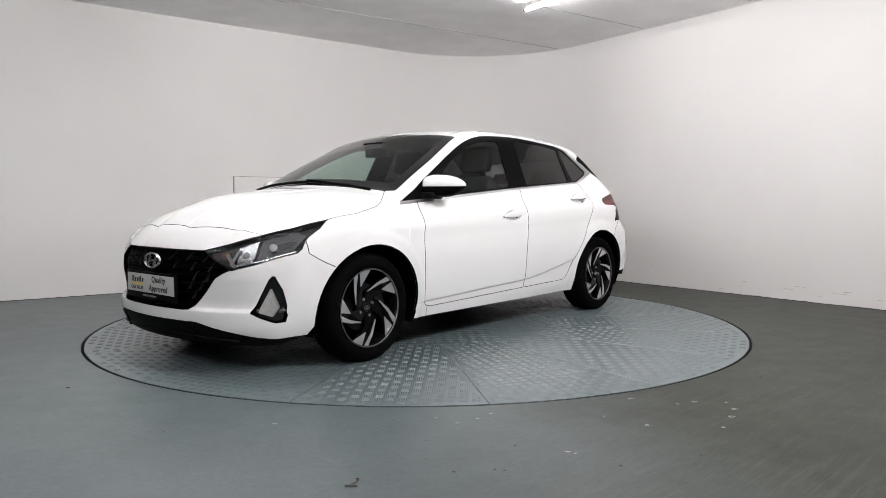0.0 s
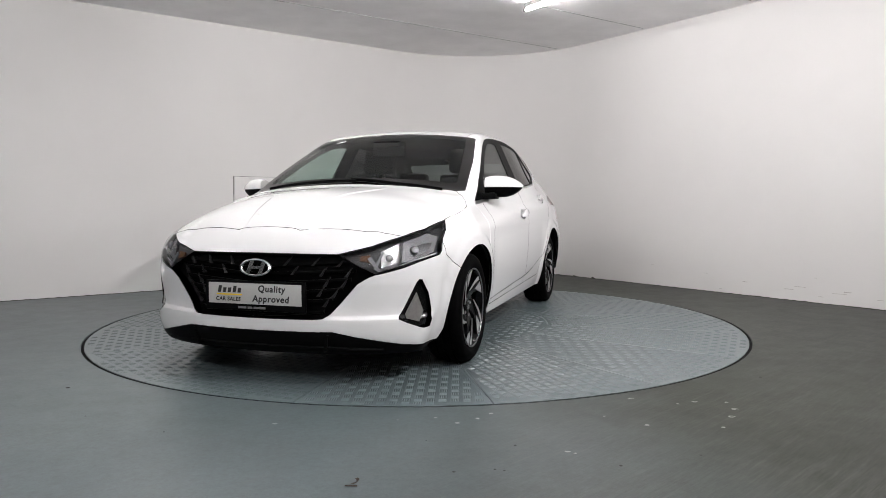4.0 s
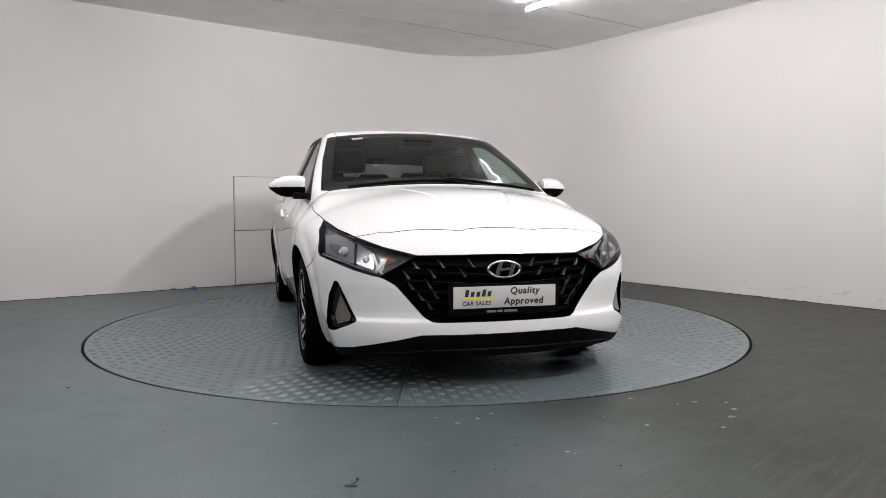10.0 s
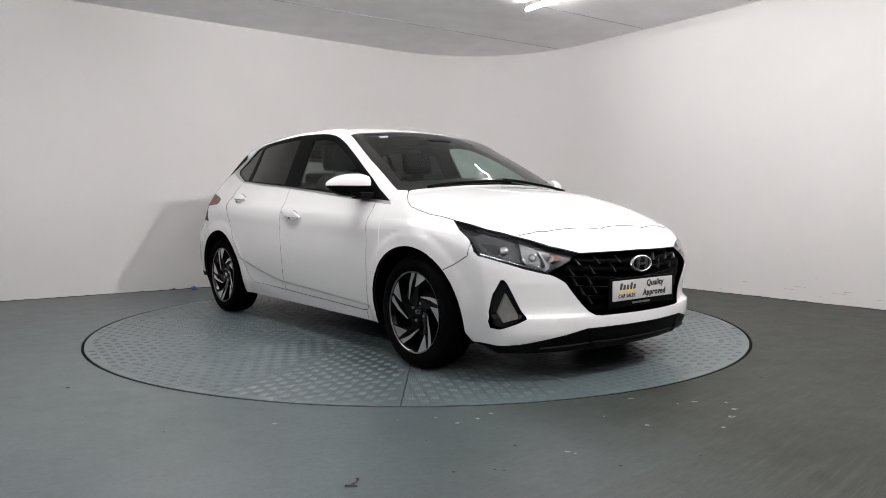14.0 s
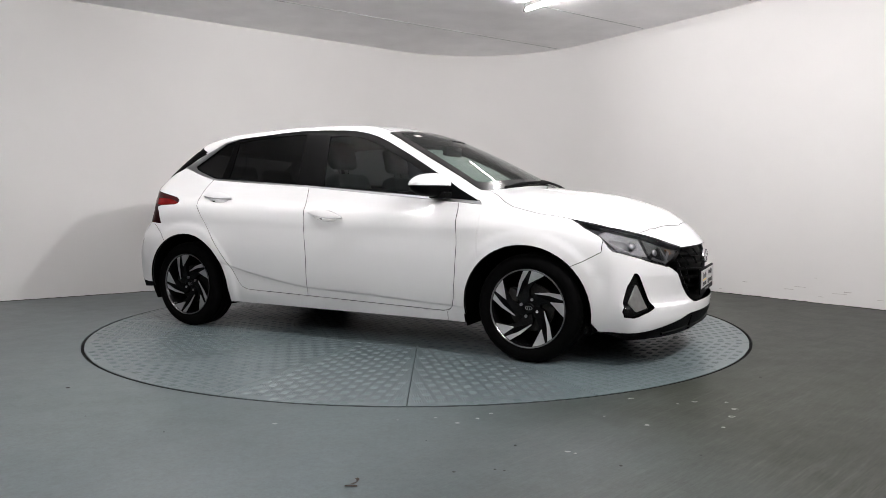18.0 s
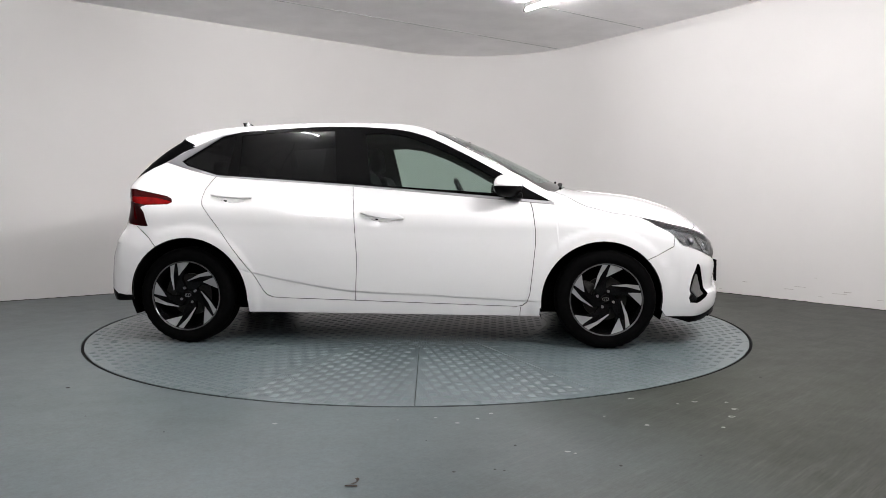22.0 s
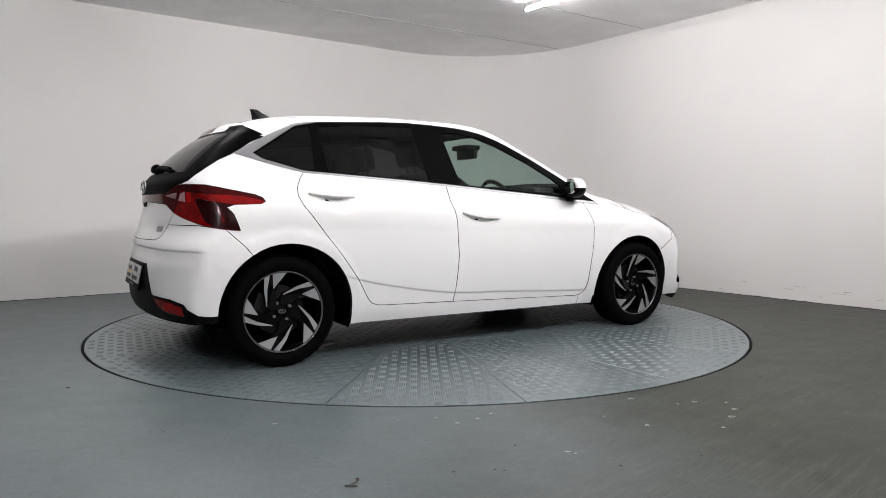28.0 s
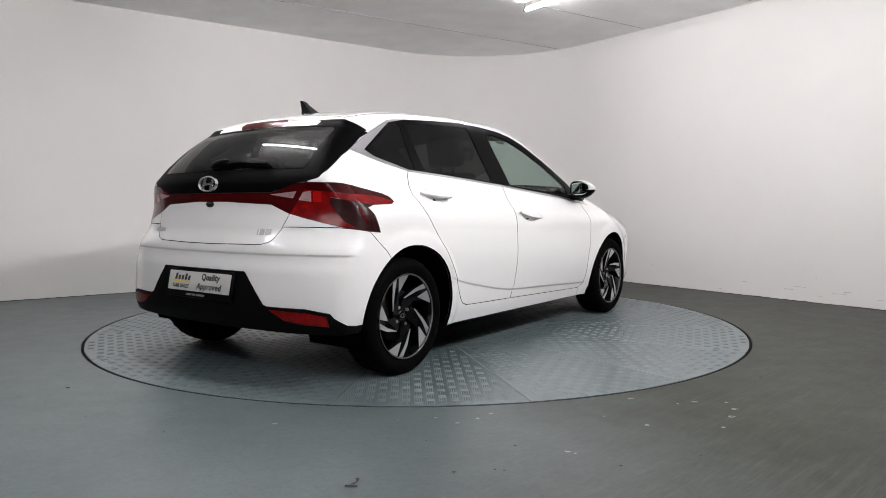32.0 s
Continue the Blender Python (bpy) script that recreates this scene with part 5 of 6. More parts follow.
# ---- wheels ----
def wheel_meshes():
    R, out = 0.216, {}
    bm = bmesh.new()
    t = lathe(bm, [(0.212, 0.07), (0.222, 0.093), (0.240, 0.102), (0.264, 0.103), (0.283, 0.094), (0.294, 0.082), (0.2985, 0.066), (0.2985, 0.050), (0.293, 0.049), (0.293, 0.042), (0.2995, 0.041),
                   (0.300, 0.012), (0.293, 0.011), (0.293, 0.002), (0.300, 0.001), (0.300, -0.03), (0.293, -0.031), (0.293, -0.039), (0.299, -0.04), (0.297, -0.07), (0.28, -0.095), (0.24, -0.1), (0.212, -0.07)], 72)
    for i in range(0, 72):
        # sideways cuts in the shoulder
        if i % 2:
            for k in (5, 6):
                v = t[k][i].co
                s = 1 - 0.0045 / 0.297
                v.x, v.z = v.x * s, v.z * s
    out["tyre"] = mesh_of(bm, "tyre", M_TYRE, True, 30)
    bm = bmesh.new()
    lathe(bm, [(0.217, 0.094), (0.2175, 0.098), (0.213, 0.0985), (0.2095, 0.094)], 72)
    out["lip"] = mesh_of(bm, "lip", M_RIMLIP, True, 40)
    bm = bmesh.new()
    lathe(bm, [(0.217, 0.094), (0.2095, 0.093), (0.2, 0.075), (0.19, 0.02), (0.19, -0.08), (0.212, -0.09)], 60)
    out["barrel"] = mesh_of(bm, "barrel", M_RIMBLACK, True, 40)

    def pol(r, a, y):
        # angles are counted as one looks at the wheel from outside
        return (-R * r * math.cos(radians(a)), y, R * r * math.sin(radians(a)))
    # one spoke: a black twisted arm with two machined facets
    bm = bmesh.new()
    blade(bm, [pol(0.975, 97, 0.088), pol(0.975, 79, 0.089), pol(0.975, 61, 0.088), pol(0.72, 75, 0.082), pol(0.50, 88, 0.072), pol(0.30, 90, 0.060), pol(0.16, 110, 0.060), pol(0.16, 150, 0.060), pol(0.34, 146, 0.066), pol(0.44, 138, 0.074), pol(0.70, 110, 0.083)], (0, -0.028, 0))
    out["spoke"] = mesh_of(bm, "spoke", M_RIMBLACK, True, 15)
    bm = bmesh.new()
    blade(bm, [pol(0.975, 96.5, 0.0895), pol(0.975, 87.5, 0.0895), pol(0.68, 103, 0.0850), pol(0.415, 136.5, 0.0755), pol(0.43, 139, 0.0755), pol(0.70, 110, 0.0850)], (0, -0.004, 0))
    out["machined_sliver"] = mesh_of(bm, "machined_sliver", M_ALLOY, True, 15)
    bm = bmesh.new()
    blade(bm, [pol(0.975, 83.5, 0.0900), pol(0.985, 73, 0.0900), pol(0.975, 62, 0.0900), pol(0.62, 90, 0.0835)], (0, -0.004, 0))
    out["machined_wedge"] = mesh_of(bm, "machined_wedge", M_ALLOY, True, 15)
    bm = bmesh.new()
    blade(bm, [pol(0.975, 87, 0.0882), pol(0.975, 84, 0.0882), pol(0.62, 92, 0.0815), pol(0.40, 128, 0.0735), pol(0.42, 134, 0.0735), pol(0.67, 103, 0.083)], (0, -0.018, 0))
    out["spoke_groove"] = mesh_of(bm, "spoke_groove", M_GRILLE, True, 15)
    bm = bmesh.new()
    lathe(bm, [(0.001, 0.067), (0.024, 0.066), (0.029, 0.062), (0.031, 0.055), (0.062, 0.052), (0.066, 0.045), (0.066, 0.03)], 32)
    out["hub_cap"] = mesh_of(bm, "hub_cap", M_RIMBLACK, True, 30)
    bm = bmesh.new()
    for i in range(20):
        a, b = 2 * math.pi * i / 20, 2 * math.pi * (i + 1) / 20
        q = [bm.verts.new((rr * 0.021 * math.cos(g), 0.0675, rr * 0.012 * math.sin(g))) for rr, g in ((1, a), (1, b), (0.8, b), (0.8, a))]
        bm.faces.new(q)
    for x in (-0.008, 0.003):
        blade(bm, [(x, 0.0678, -0.008), (x + 0.004, 0.0678, -0.008), (x + 0.009, 0.0678, 0.008), (x + 0.005, 0.0678, 0.008)], (0, -0.001, 0))
    out["cap_mark"] = mesh_of(bm, "cap_mark", M_CHROME, False)
    bm = bmesh.new()
    bmesh.ops.create_cone(bm, cap_ends=True, segments=6, radius1=0.0095, radius2=0.0085, depth=0.014, matrix=Matrix.Rotation(radians(-90), 4, "X"))
    out["wheel_bolt"] = mesh_of(bm, "wheel_bolt", M_GUIDE, False)
    bm = bmesh.new()
    lathe(bm, [(0.06, 0.03), (0.132, 0.028), (0.132, 0.008), (0.06, 0.006)], 48)
    out["brake_disc"] = mesh_of(bm, "brake_disc", M_STEEL, True, 30)
    bm = bmesh.new()
    box(bm, (-0.06, -0.02, 0.085), (0.06, 0.048, 0.15), 0.012)
    out["caliper"] = mesh_of(bm, "caliper", M_STEEL)
    bm = bmesh.new()
    bmesh.ops.create_circle(bm, cap_ends=True, segments=40, radius=0.19, matrix=Matrix.Translation((0, -0.03, 0)) @ Matrix.Rotation(radians(90), 4, "X"))
    out["dust_shield"] = mesh_of(bm, "dust_shield", M_LINER)
    return out


WM = wheel_meshes()


def wheel(x, y, turn):
    """Built facing +y; on the right side it is turned about."""
    right = y < 0
    m = AT @ Matrix.Translation((x, y, 0.2985)) @ (Matrix.Rotation(math.pi, 4, "Z") if right else Matrix.Identity(4))
    w = part("wheel", WM["barrel"], None, car, "black and machined five-spoke alloy wheel with tyre", m)
    for k in ("tyre", "lip", "brake_disc", "dust_shield", "hub_cap"):
        part(k, WM[k], None, w)
    for k in range(5):
        for nm in ("spoke", "machined_sliver", "machined_wedge", "spoke_groove"):
            part(nm, WM[nm], None, w, m=Matrix.Rotation(radians(turn + 72 * k), 4, "Y"))
    part("cap_mark", WM["cap_mark"], None, w)
    part("caliper", WM["caliper"], None, w, m=Matrix.Rotation(radians(70 if right else -70), 4, "Y"))
    for k in range(4):
        a = radians(turn + 20 + 90 * k)
        part("wheel_bolt", WM["wheel_bolt"], None, w, m=Matrix.Translation((0.05 * math.cos(a), 0.060, 0.05 * math.sin(a))))
    return w


for x, y, turn in ((1.29, 0.762, -46), (1.29, -0.762, 0), (-1.29, 0.755, -12), (-1.29, -0.755, -50)):
    wheel(x, y, turn)

# ---- wheel housings and underbody ----
for cx, cz, r in ((1.268, 0.285, 0.362), (-1.267, 0.295, 0.365)):
    def housing(bm, cx=cx, cz=cz, r=r):
        n, rows = 28, []
        for i in range(n + 1):
            a = radians(-18 + 216 * i / n)
            row = []
            e = on_body(min(max(cx + (r - 0.002) * math.cos(a), -1.75), 1.85), max(cz + (r - 0.002) * math.sin(a), 0.2), "side")[0].y - 0.004
            for j in range(7):
                yy = 0.50 + j * 0.06
                row.append(bm.verts.new((cx + (r + 0.012) * math.cos(a), min(yy, e), cz + (r + 0.012) * math.sin(a))))
            rows.append(row)
        for p, q in zip(rows, rows[1:]):
            for j in range(6):
                bm.faces.new((p[j], q[j], q[j + 1], p[j + 1]))
        bm.faces.new([row[0] for row in rows])
        bmesh.ops.remove_doubles(bm, verts=bm.verts, dist=1e-5)
        return bm
    both_sides("wheel_housing", housing, M_LINER, "black wheel arch liner")
bm = bmesh.new()
for lo, hi in (((-0.88, -0.77, 0.20), (0.88, 0.77, 0.30)), ((0.9, -0.52, 0.18), (1.98, 0.52, 0.36)), ((-1.82, -0.50, 0.27), (-0.9, 0.50, 0.40)), ((1.60, -0.70, 0.20), (1.80, 0.70, 0.3)), ((-1.78, -0.74, 0.29), (-1.62, 0.74, 0.42))):
    box(bm, lo, hi, 0.02)
part("underbody", bm, M_LINER, car, "black underbody", AT)
bm = bmesh.new()
rod(bm, (-1.29, -0.7, 0.27), (-1.29, 0.7, 0.27), 0.035)
part("rear_axle", bm, M_LINER, car, "", AT)
bm = bmesh.new()
rod(bm, (1.29, -0.7, 0.28), (1.29, 0.7, 0.28), 0.03)
part("drive_shaft", bm, M_LINER, car, "", AT)
bm = bmesh.new()
rod(bm, (-1.62, 0.42, 0.31), (-1.62, -0.35, 0.31), 0.085, 20)
part("silencer", bm, M_STEEL, car, "steel exhaust silencer", AT)


# ---- outside mirrors ----
def mirror_shell(bm, z0, z1, x0=0.0, x1=2.0):
    """The rounded pod of an outside mirror between two heights and two depths."""
    rows = []
    for i in range(17):
        u = i / 16                          # from the stalk outwards
        y = 0.790 + 0.215 * u
        top = 1.052 - 0.040 * u ** 2.4 - 0.010 * (1 - u) ** 2
        bot = 0.900 + 0.018 * (1 - u) ** 2 + 0.050 * u ** 3
        end = max(0.0, 1 - max(0.0, (u - 0.45) / 0.55) ** 2.4) ** 0.5
        end = max(end, 0.06) * (0.86 + 0.14 * min(1.0, u / 0.15))
        xm, half = 0.738 - 0.090 * u, 0.064 * (1.0 - 0.12 * u)
        row = []
        for j in range(28):
            a = 2 * math.pi * j / 28
            ca, sa = math.cos(a), math.sin(a)
            xx = xm + half * end * math.copysign(abs(ca) ** (0.75 if ca > 0 else 0.55), ca)
            zz = (top + bot) / 2 + (top - bot) / 2 * end * math.copysign(abs(sa) ** 0.75, sa)
            row.append(bm.verts.new((xx, y, zz)))
        rows.append(row)
    for p, q in zip(rows, rows[1:]):
        for j in range(28):
            bm.faces.new((p[j], p[(j + 1) % 28], q[(j + 1) % 28], q[j]))
    bm.faces.new(rows[0])
    bm.faces.new(rows[-1])
    bmesh.ops.recalc_face_normals(bm, faces=bm.faces)
    for z, up in ((z0, False), (z1, True)):
        if 0.88 < z < 1.06:
            cut_ = bmesh.ops.bisect_plane(bm, geom=list(bm.verts) + list(bm.edges) + list(bm.faces), dist=1e-5, plane_co=(0, 0, z), plane_no=(0, 0, 1), clear_inner=not up, clear_outer=up)
            rim = [e for e in cut_["geom_cut"] if isinstance(e, bmesh.types.BMEdge)]
            bmesh.ops.edgeloop_fill(bm, edges=rim)
    for x, up in ((x0, False), (x1, True)):
        if 0.60 < x < 0.8:
            cut_ = bmesh.ops.bisect_plane(bm, geom=list(bm.verts) + list(bm.edges) + list(bm.faces), dist=1e-5, plane_co=(x, 0.79, 0), plane_no=Vector((1, 0.42, 0)).normalized(), clear_inner=not up, clear_outer=up)
            bmesh.ops.edgeloop_fill(bm, edges=[e for e in cut_["geom_cut"] if isinstance(e, bmesh.types.BMEdge)])
    return bm


def mirror_arm(bm):
    box(bm, (0.68, 0.72, 0.898), (0.79, 0.86, 0.938), 0.014)
    return bm


def mirror_pane(bm):
    rows = []
    for i in range(9):
        u = 0.10 + 0.66 * i / 8
        end = max(0.0, 1 - max(0.0, (u - 0.45) / 0.55) ** 2.4) ** 0.5
        x = 0.738 - 0.090 * u - 0.064 * (1.0 - 0.12 * u) * end - 0.0015
        zc, h = 0.976 + 0.006 * u, 0.044 * end * (0.80 + 0.20 * min(1.0, 6 * i / 8, 6 * (8 - i) / 8))
        rows.append([bm.verts.new((x + d, 0.790 + 0.215 * u, zc + h * k)) for k, d in ((-1, 0.004), (-0.9, 0), (0.9, 0), (1, 0.004))])
    for p, q in zip(rows, rows[1:]):
        for k in range(3):
            bm.faces.new((p[k], p[k + 1], q[k + 1], q[k]))
    return bm


for nm, fn, mt, lb in (("mirror_cap", lambda bm: mirror_shell(bm, 0.974, 2.0, 0.694), M_WHITE, "white mirror cap"), ("mirror_bezel", lambda bm: mirror_shell(bm, 0.974, 2.0, 0.0, 0.692), M_FRAME, "black rear edge of the mirror"), ("mirror_base", lambda bm: mirror_shell(bm, 0.0, 0.971), M_FRAME, "black lower mirror housing"),
                       ("mirror_arm", mirror_arm, M_BLACK, "black mirror arm"), ("mirror_glass", mirror_pane, M_MIRROR, "mirror glass")):
    both_sides(nm, fn, mt, lb)


# ---- door handles ----
def handle(x0, x1, z0, z1):
    def make(bm):
        n = 14
        pts, nrm, wd = [], [], []
        for i in range(n + 1):
            u = i / n
            p, nn = on_body(x0 + (x1 - x0) * u, z0 + (z1 - z0) * u + 0.005 * math.sin(math.pi * u), "side", 0.012 + 0.014 * math.sin(math.pi * u) ** 0.7)
            pts.append(p)
            nrm.append(nn)
            wd.append(0.010 + 0.040 * math.sin(math.pi * u) ** 0.9)
        return ribbon(bm, pts, nrm, wd, 0.008, 0.008)
    return make


def handle_cup(x0, x1, zc):
    def make(bm):
        rings = []
        for k in range(5):
            s = 1 - k / 4
            ring = []
            for i in range(24):
                a = 2 * math.pi * i / 24
                p, nn = on_body(x0 + 0.0995 * s * math.cos(a), zc - 0.1 * 0.0995 * s * math.cos(a) + 0.0340 * s * math.sin(a), "side", -0.0006 - 0.024 * (1 - s * s))
                ring.append(bm.verts.new(p))
            rings.append(ring)
        for p, q in zip(rings[:-1], rings[1:-1]):
            for i in range(24):
                bm.faces.new((p[i], p[(i + 1) % 24], q[(i + 1) % 24], q[i]))
        bm.faces.new(rings[-2])
        return bm
    return make


for x0, x1, z0, z1 in ((0.080, -0.182, 0.780, 0.812), (-0.872, -1.132, 0.900, 0.918)):
    grips = both_sides("door_handle", handle(x0, x1, z0, z1), M_WHITE)
    both_sides("handle_lock", lambda bm: body_ribbon(bm, "side", dense([((x0 + x1) / 2 - 0.025, (z0 + z1) / 2 - 0.022), ((x0 + x1) / 2 - 0.042, (z0 + z1) / 2 - 0.020)], 0.01), 0.007, 0.003), M_BLACK, "dark lock in the hollow")
    both_sides("handle_cup", handle_cup(-0.055 if x0 > 0 else -1.0, 0, 0.795 if x0 > 0 else 0.911), M_WHITE)

# ---- aerial, wipers, spoiler fins, tow cover ----
bm = bmesh.new()
rows = []
for s, x0, x1, w in ((0.0, -1.205, -0.995, 0.032), (0.35, -1.204, -1.075, 0.019), (0.75, -1.210, -1.140, 0.011), (1.0, -1.216, -1.168, 0.006)):
    z = TOP(np.array(-1.12)) - 0.008 + 0.075 * s
    rows.append([bm.verts.new(p) for p in ((x0, 0, z), (x0 * 0.7 + x1 * 0.3, w, z), (x0 * 0.3 + x1 * 0.7, w * 0.7, z), (x1, 0, z), (x0 * 0.3 + x1 * 0.7, -w * 0.7, z), (x0 * 0.7 + x1 * 0.3, -w, z))])
for p, q in zip(rows, rows[1:]):
    for k in range(6):
        bm.faces.new((p[k], p[(k + 1) % 6], q[(k + 1) % 6], q[k]))
bm.faces.new(rows[-1])
part("aerial", bm, M_GLOSSBLACK, car, "black shark-fin aerial", AT, 30)
for pts in ([(1.045, 0.60), (1.075, 0.30), (1.050, 0.02)], [(1.078, 0.06), (1.072, -0.22), (1.035, -0.56)]):
    bm = bmesh.new()
    got = []
    for x, y in dense(pts, 0.05):
        p, n = on_body(x, abs(y), "top", 0.010)
        p.y, n.y = (p.y, n.y) if y > 0 else (-p.y, -n.y)
        got.append((p, n))
    ribbon(bm, [g[0] for g in got], [g[1] for g in got], 0.014, 0.010, 0.006)
    part("wiper", bm, M_BLACK, car, "black windscreen wiper", AT)
bm = bmesh.new()
got = []
for y, z in dense([(0.03, 1.058), (-0.16, 1.066), (-0.36, 1.052)], 0.04):
    p, n = on_body(abs(y), z, "rear", 0.012)
    p.y, n.y = (p.y, n.y) if y > 0 else (-p.y, -n.y)
    got.append((p, n))
ribbon(bm, [g[0] for g in got], [g[1] for g in got], [0.03, 0.03, 0.022, 0.02] + [0.016] * (len(got) - 4), 0.012, 0.008)
part("rear_wiper", bm, M_BLACK, car, "black rear wiper", AT)
bm = bmesh.new()
p, n = on_body(0.02, 1.062, "rear", 0.016)
bmesh.ops.create_uvsphere(bm, u_segments=20, v_segments=12, radius=1, matrix=Matrix.Translation((p.x, -0.01, p.z)) @ Matrix.Rotation(radians(-12), 4, "X") @ Matrix.Diagonal((0.026, 0.075, 0.021, 1)))
part("wiper_cover", bm, M_BLACK, car, "black wiper cover", AT)
bm = bmesh.new()
p, n = on_body(0.0, 0.865, "rear", 0.004)
bmesh.ops.create_uvsphere(bm, u_segments=16, v_segments=10, radius=1, matrix=Matrix.Translation(p) @ Matrix.Diagonal((0.014, 0.030, 0.016, 1)))
part("rear_camera", bm, M_GLOSSBLACK, car, "black camera knob", AT)


# ---- the cabin ----
def cushion(bm, lo, hi, r):
    box(bm, lo, hi, r, 4)
    return bm


def cabin_seat(y, x=0.0):
    """A front seat with its backrest leaning back."""
    bm = bmesh.new()
    cushion(bm, (-0.05 + x, y - 0.25, 0.42), (0.45 + x, y + 0.25, 0.58), 0.06)
    seat = part("seat", bm, M_SEAT, car, "black cloth front seat", AT)
    bm = bmesh.new()
    cushion(bm, (-0.07, -0.24, 0.0), (0.07, 0.24, 0.60), 0.06)
    for v in bm.verts:
        k = v.co.z / 0.6
        v.co.y *= 1.0 - 0.22 * k
        v.co.x += 0.02 * (abs(v.co.y) / 0.24) ** 2
    part("backrest", bm, M_SEAT, seat, m=Matrix.Translation((-0.06 + x, y, 0.50)) @ Matrix.Rotation(radians(-20), 4, "Y"))
    bm = bmesh.new()
    cushion(bm, (-0.045, -0.13, 0.0), (0.045, 0.13, 0.19), 0.045)
    part("headrest", bm, M_SEAT, seat, m=Matrix.Translation((-0.265 + x, y, 1.11)) @ Matrix.Rotation(radians(-12), 4, "Y"))
    for dy in (-0.05, 0.05):
        bm = bmesh.new()
        rod(bm, (-0.255 + x, y + dy, 1.03), (-0.27 + x, y + dy, 1.14), 0.006)
        part("headrest_post", bm, M_STEEL, seat)


cabin_seat(0.36)
cabin_seat(-0.36)
bm = bmesh.new()
cushion(bm, (-1.0, -0.62, 0.42), (-0.52, 0.62, 0.58), 0.06)
bench = part("rear_bench", bm, M_SEAT, car, "black cloth rear bench", AT)
bm = bmesh.new()
cushion(bm, (-0.07, -0.62, 0.0), (0.07, 0.62, 0.56), 0.06)
for v in bm.verts:
    v.co.y *= 1.0 - 0.10 * v.co.z
part("bench_back", bm, M_SEAT, bench, m=Matrix.Translation((-0.95, 0, 0.52)) @ Matrix.Rotation(radians(-22), 4, "Y"))
for y in (-0.40, 0.0, 0.40):
    bm = bmesh.new()
    cushion(bm, (-0.05, -0.14, 0.0), (0.05, 0.14, 0.14), 0.045)
    part("bench_headrest", bm, M_SEAT, bench, m=Matrix.Translation((-1.165, y, 1.015 if y else 1.0)) @ Matrix.Rotation(radians(-12), 4, "Y"))
bm = bmesh.new()
rows = []
for x, z in ((1.02, 0.955), (0.92, 0.965), (0.78, 0.958), (0.64, 0.945), (0.58, 0.915), (0.56, 0.80), (0.62, 0.62)):
    rows.append([bm.verts.new((x - 0.10 * (abs(y) / 0.66) ** 2 if x > 0.7 else x, y, z - (0.05 * (abs(y) / 0.66) ** 3))) for y in np.linspace(-0.66, 0.66, 17).tolist()])
for p, q in zip(rows, rows[1:]):
    for k in range(16):
        bm.faces.new((p[k], p[k + 1], q[k + 1], q[k]))
dash = part("dashboard", bm, M_DASH, car, "dark plastic dashboard", AT)
bm = bmesh.new()
cushion(bm, (0.60, -0.56, 0.93), (0.78, -0.18, 0.985), 0.025)
part("instrument_hood", bm, M_DASH, dash)
bm = bmesh.new()
cushion(bm, (0.60, -0.14, 0.90), (0.63, 0.16, 1.0), 0.008)
part("dash_screen", bm, M_GLOSSBLACK, dash, "black screen on the dashboard")
bm = bmesh.new()
n, k = 36, 10
ring = [[bm.verts.new((0.015 * math.sin(2 * math.pi * j / k),
                       (0.182 + 0.015 * math.cos(2 * math.pi * j / k)) * math.cos(2 * math.pi * i / n), (0.182 + 0.015 * math.cos(2 * math.pi * j / k)) * math.sin(2 * math.pi * i / n))) for j in range(k)] for i in range(n)]
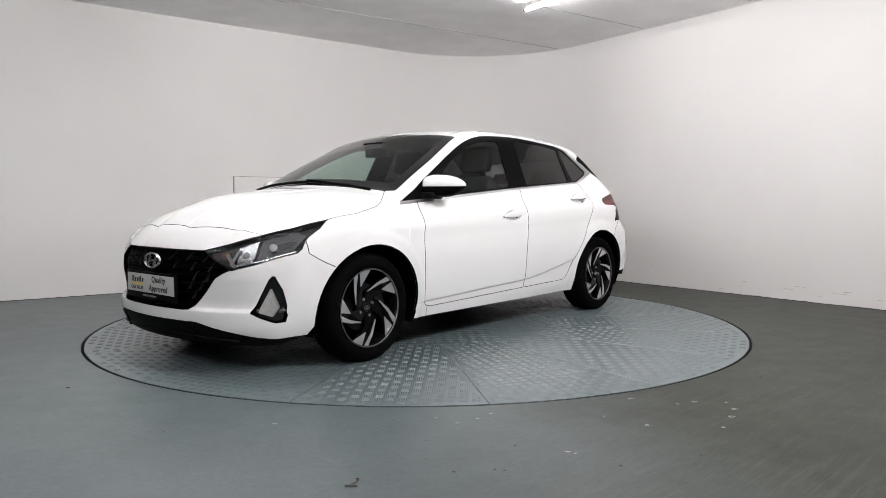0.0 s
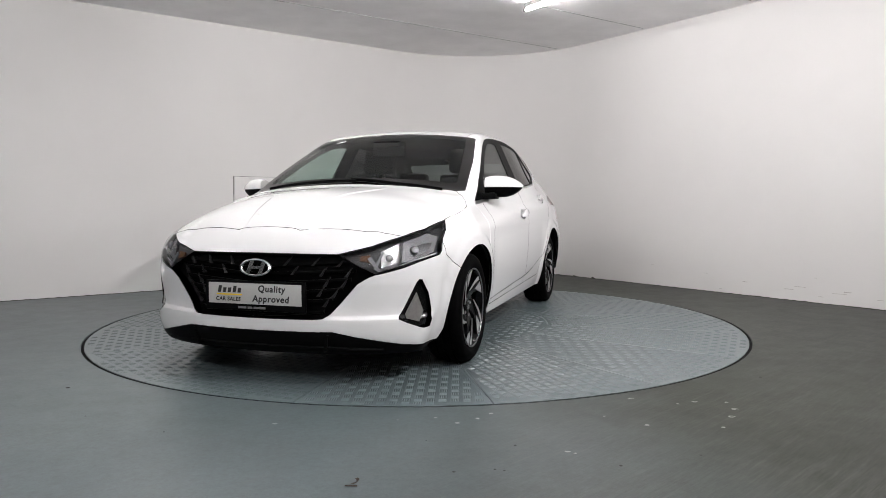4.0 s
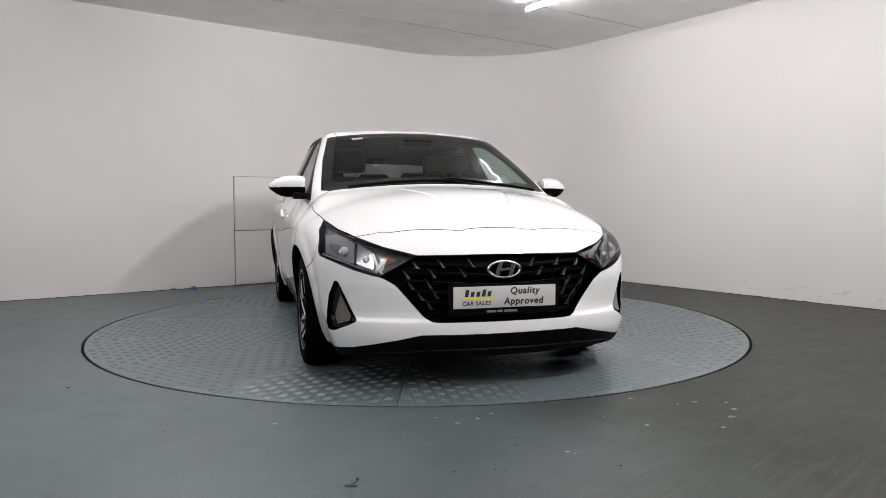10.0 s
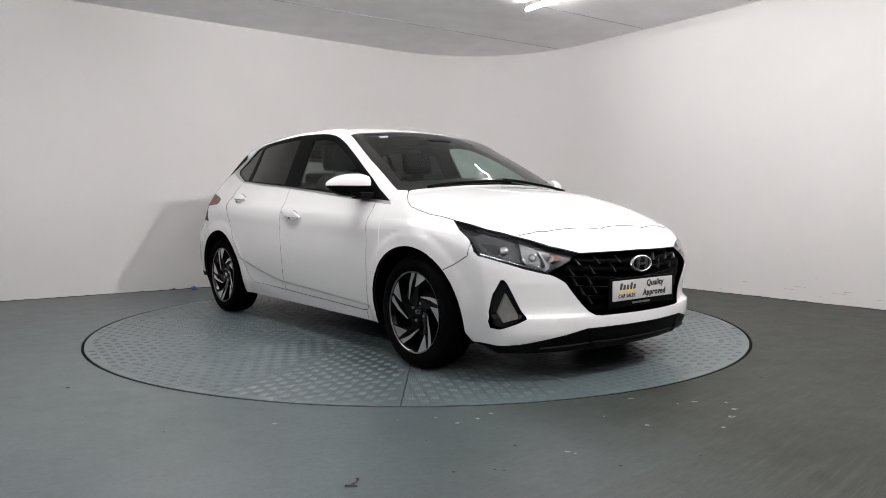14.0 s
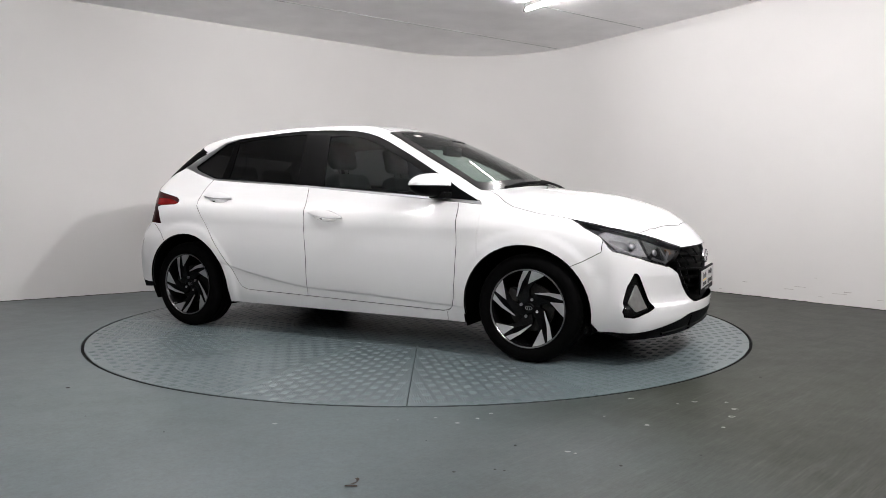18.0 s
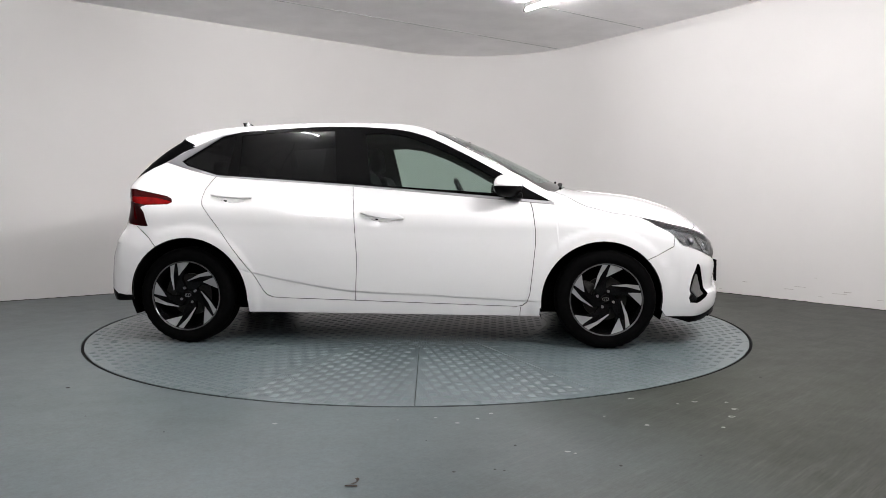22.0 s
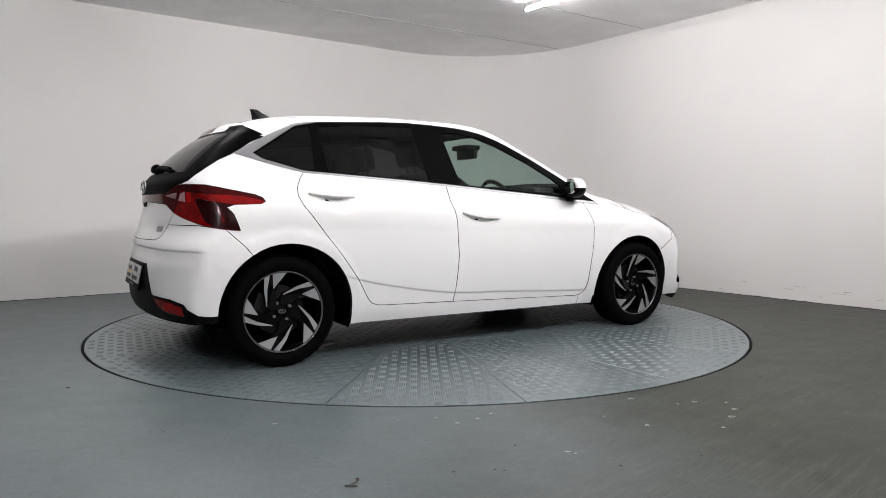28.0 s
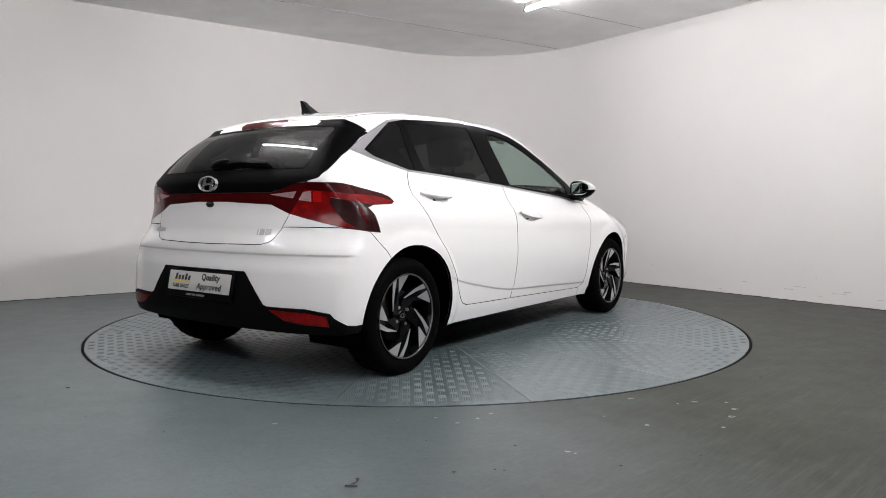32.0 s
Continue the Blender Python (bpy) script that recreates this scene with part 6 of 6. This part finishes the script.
for i in range(n):
    for j in range(k):
        bm.faces.new((ring[i][j], ring[(i + 1) % n][j], ring[(i + 1) % n][(j + 1) % k], ring[i][(j + 1) % k]))
box(bm, (-0.01, -0.175, -0.03), (0.02, 0.175, 0.02), 0.01)
box(bm, (-0.02, -0.06, -0.07), (0.03, 0.06, 0.05), 0.02)
part("steering_wheel", bm, M_DASH, car, "dark steering wheel on the right", AT @ Matrix.Translation((0.44, -0.36, 0.86)) @ Matrix.Rotation(radians(-24), 4, "Y"))
bm = bmesh.new()
box(bm, (-0.015, -0.12, -0.035), (0.02, 0.12, 0.035), 0.014)
part("rear_view_mirror", bm, M_BLACK, car, "black rear-view mirror", AT @ Matrix.Translation((0.40, 0.0, 1.235)))
bm = bmesh.new()
p0, _ = on_body(0.34, 0.0, "top", -0.03)
box(bm, (0.33, -0.10, p0.z - 0.05), (0.46, 0.10, p0.z - 0.01), 0.015)
part("sensor_housing", bm, M_BLACK, car, "black sensor housing behind the windscreen", AT)
bm = bmesh.new()
box(bm, (-1.75, -0.60, 0.60), (-1.15, 0.60, 0.62), 0.008)
part("parcel_shelf", bm, M_DASH, car, "dark parcel shelf", AT @ Matrix.Translation((0, 0, 0.32)))
bm = bmesh.new()
box(bm, (-1.70, -0.72, 0.40), (0.86, 0.72, 0.43))
part("cabin_floor", bm, M_LINER, car, "", AT)
bm = bmesh.new()
c = [on_body(x, abs(y), "top", 0.0006)[0] for x, y in ((0.335, 0.43), (0.365, 0.43), (0.365, 0.36), (0.335, 0.36))]
for v in c:
    v.y = -v.y
blade(bm, c, (0, 0, -0.001))
part("screen_sticker", bm, M_PLATEWHITE, car, "pale sticker on the windscreen", AT)


# ---- motions ----
def motions():
    # the table turns a little under 5.8 degrees a second, the car with it
    rows = []
    for k in range(33):
        rows.append((float(k), pose(0, 0, 0, 0, 0, HEADING(float(k)))))
    walk(table, rows)
    walk(car, rows)


HEADING = curve([0, 4, 8, 12, 16, 20, 24, 28, 32], [-130.91, -107.93, -85.11, -62.24, -39.19, -15.93, 7.48, 30.84, 53.91])
motions()
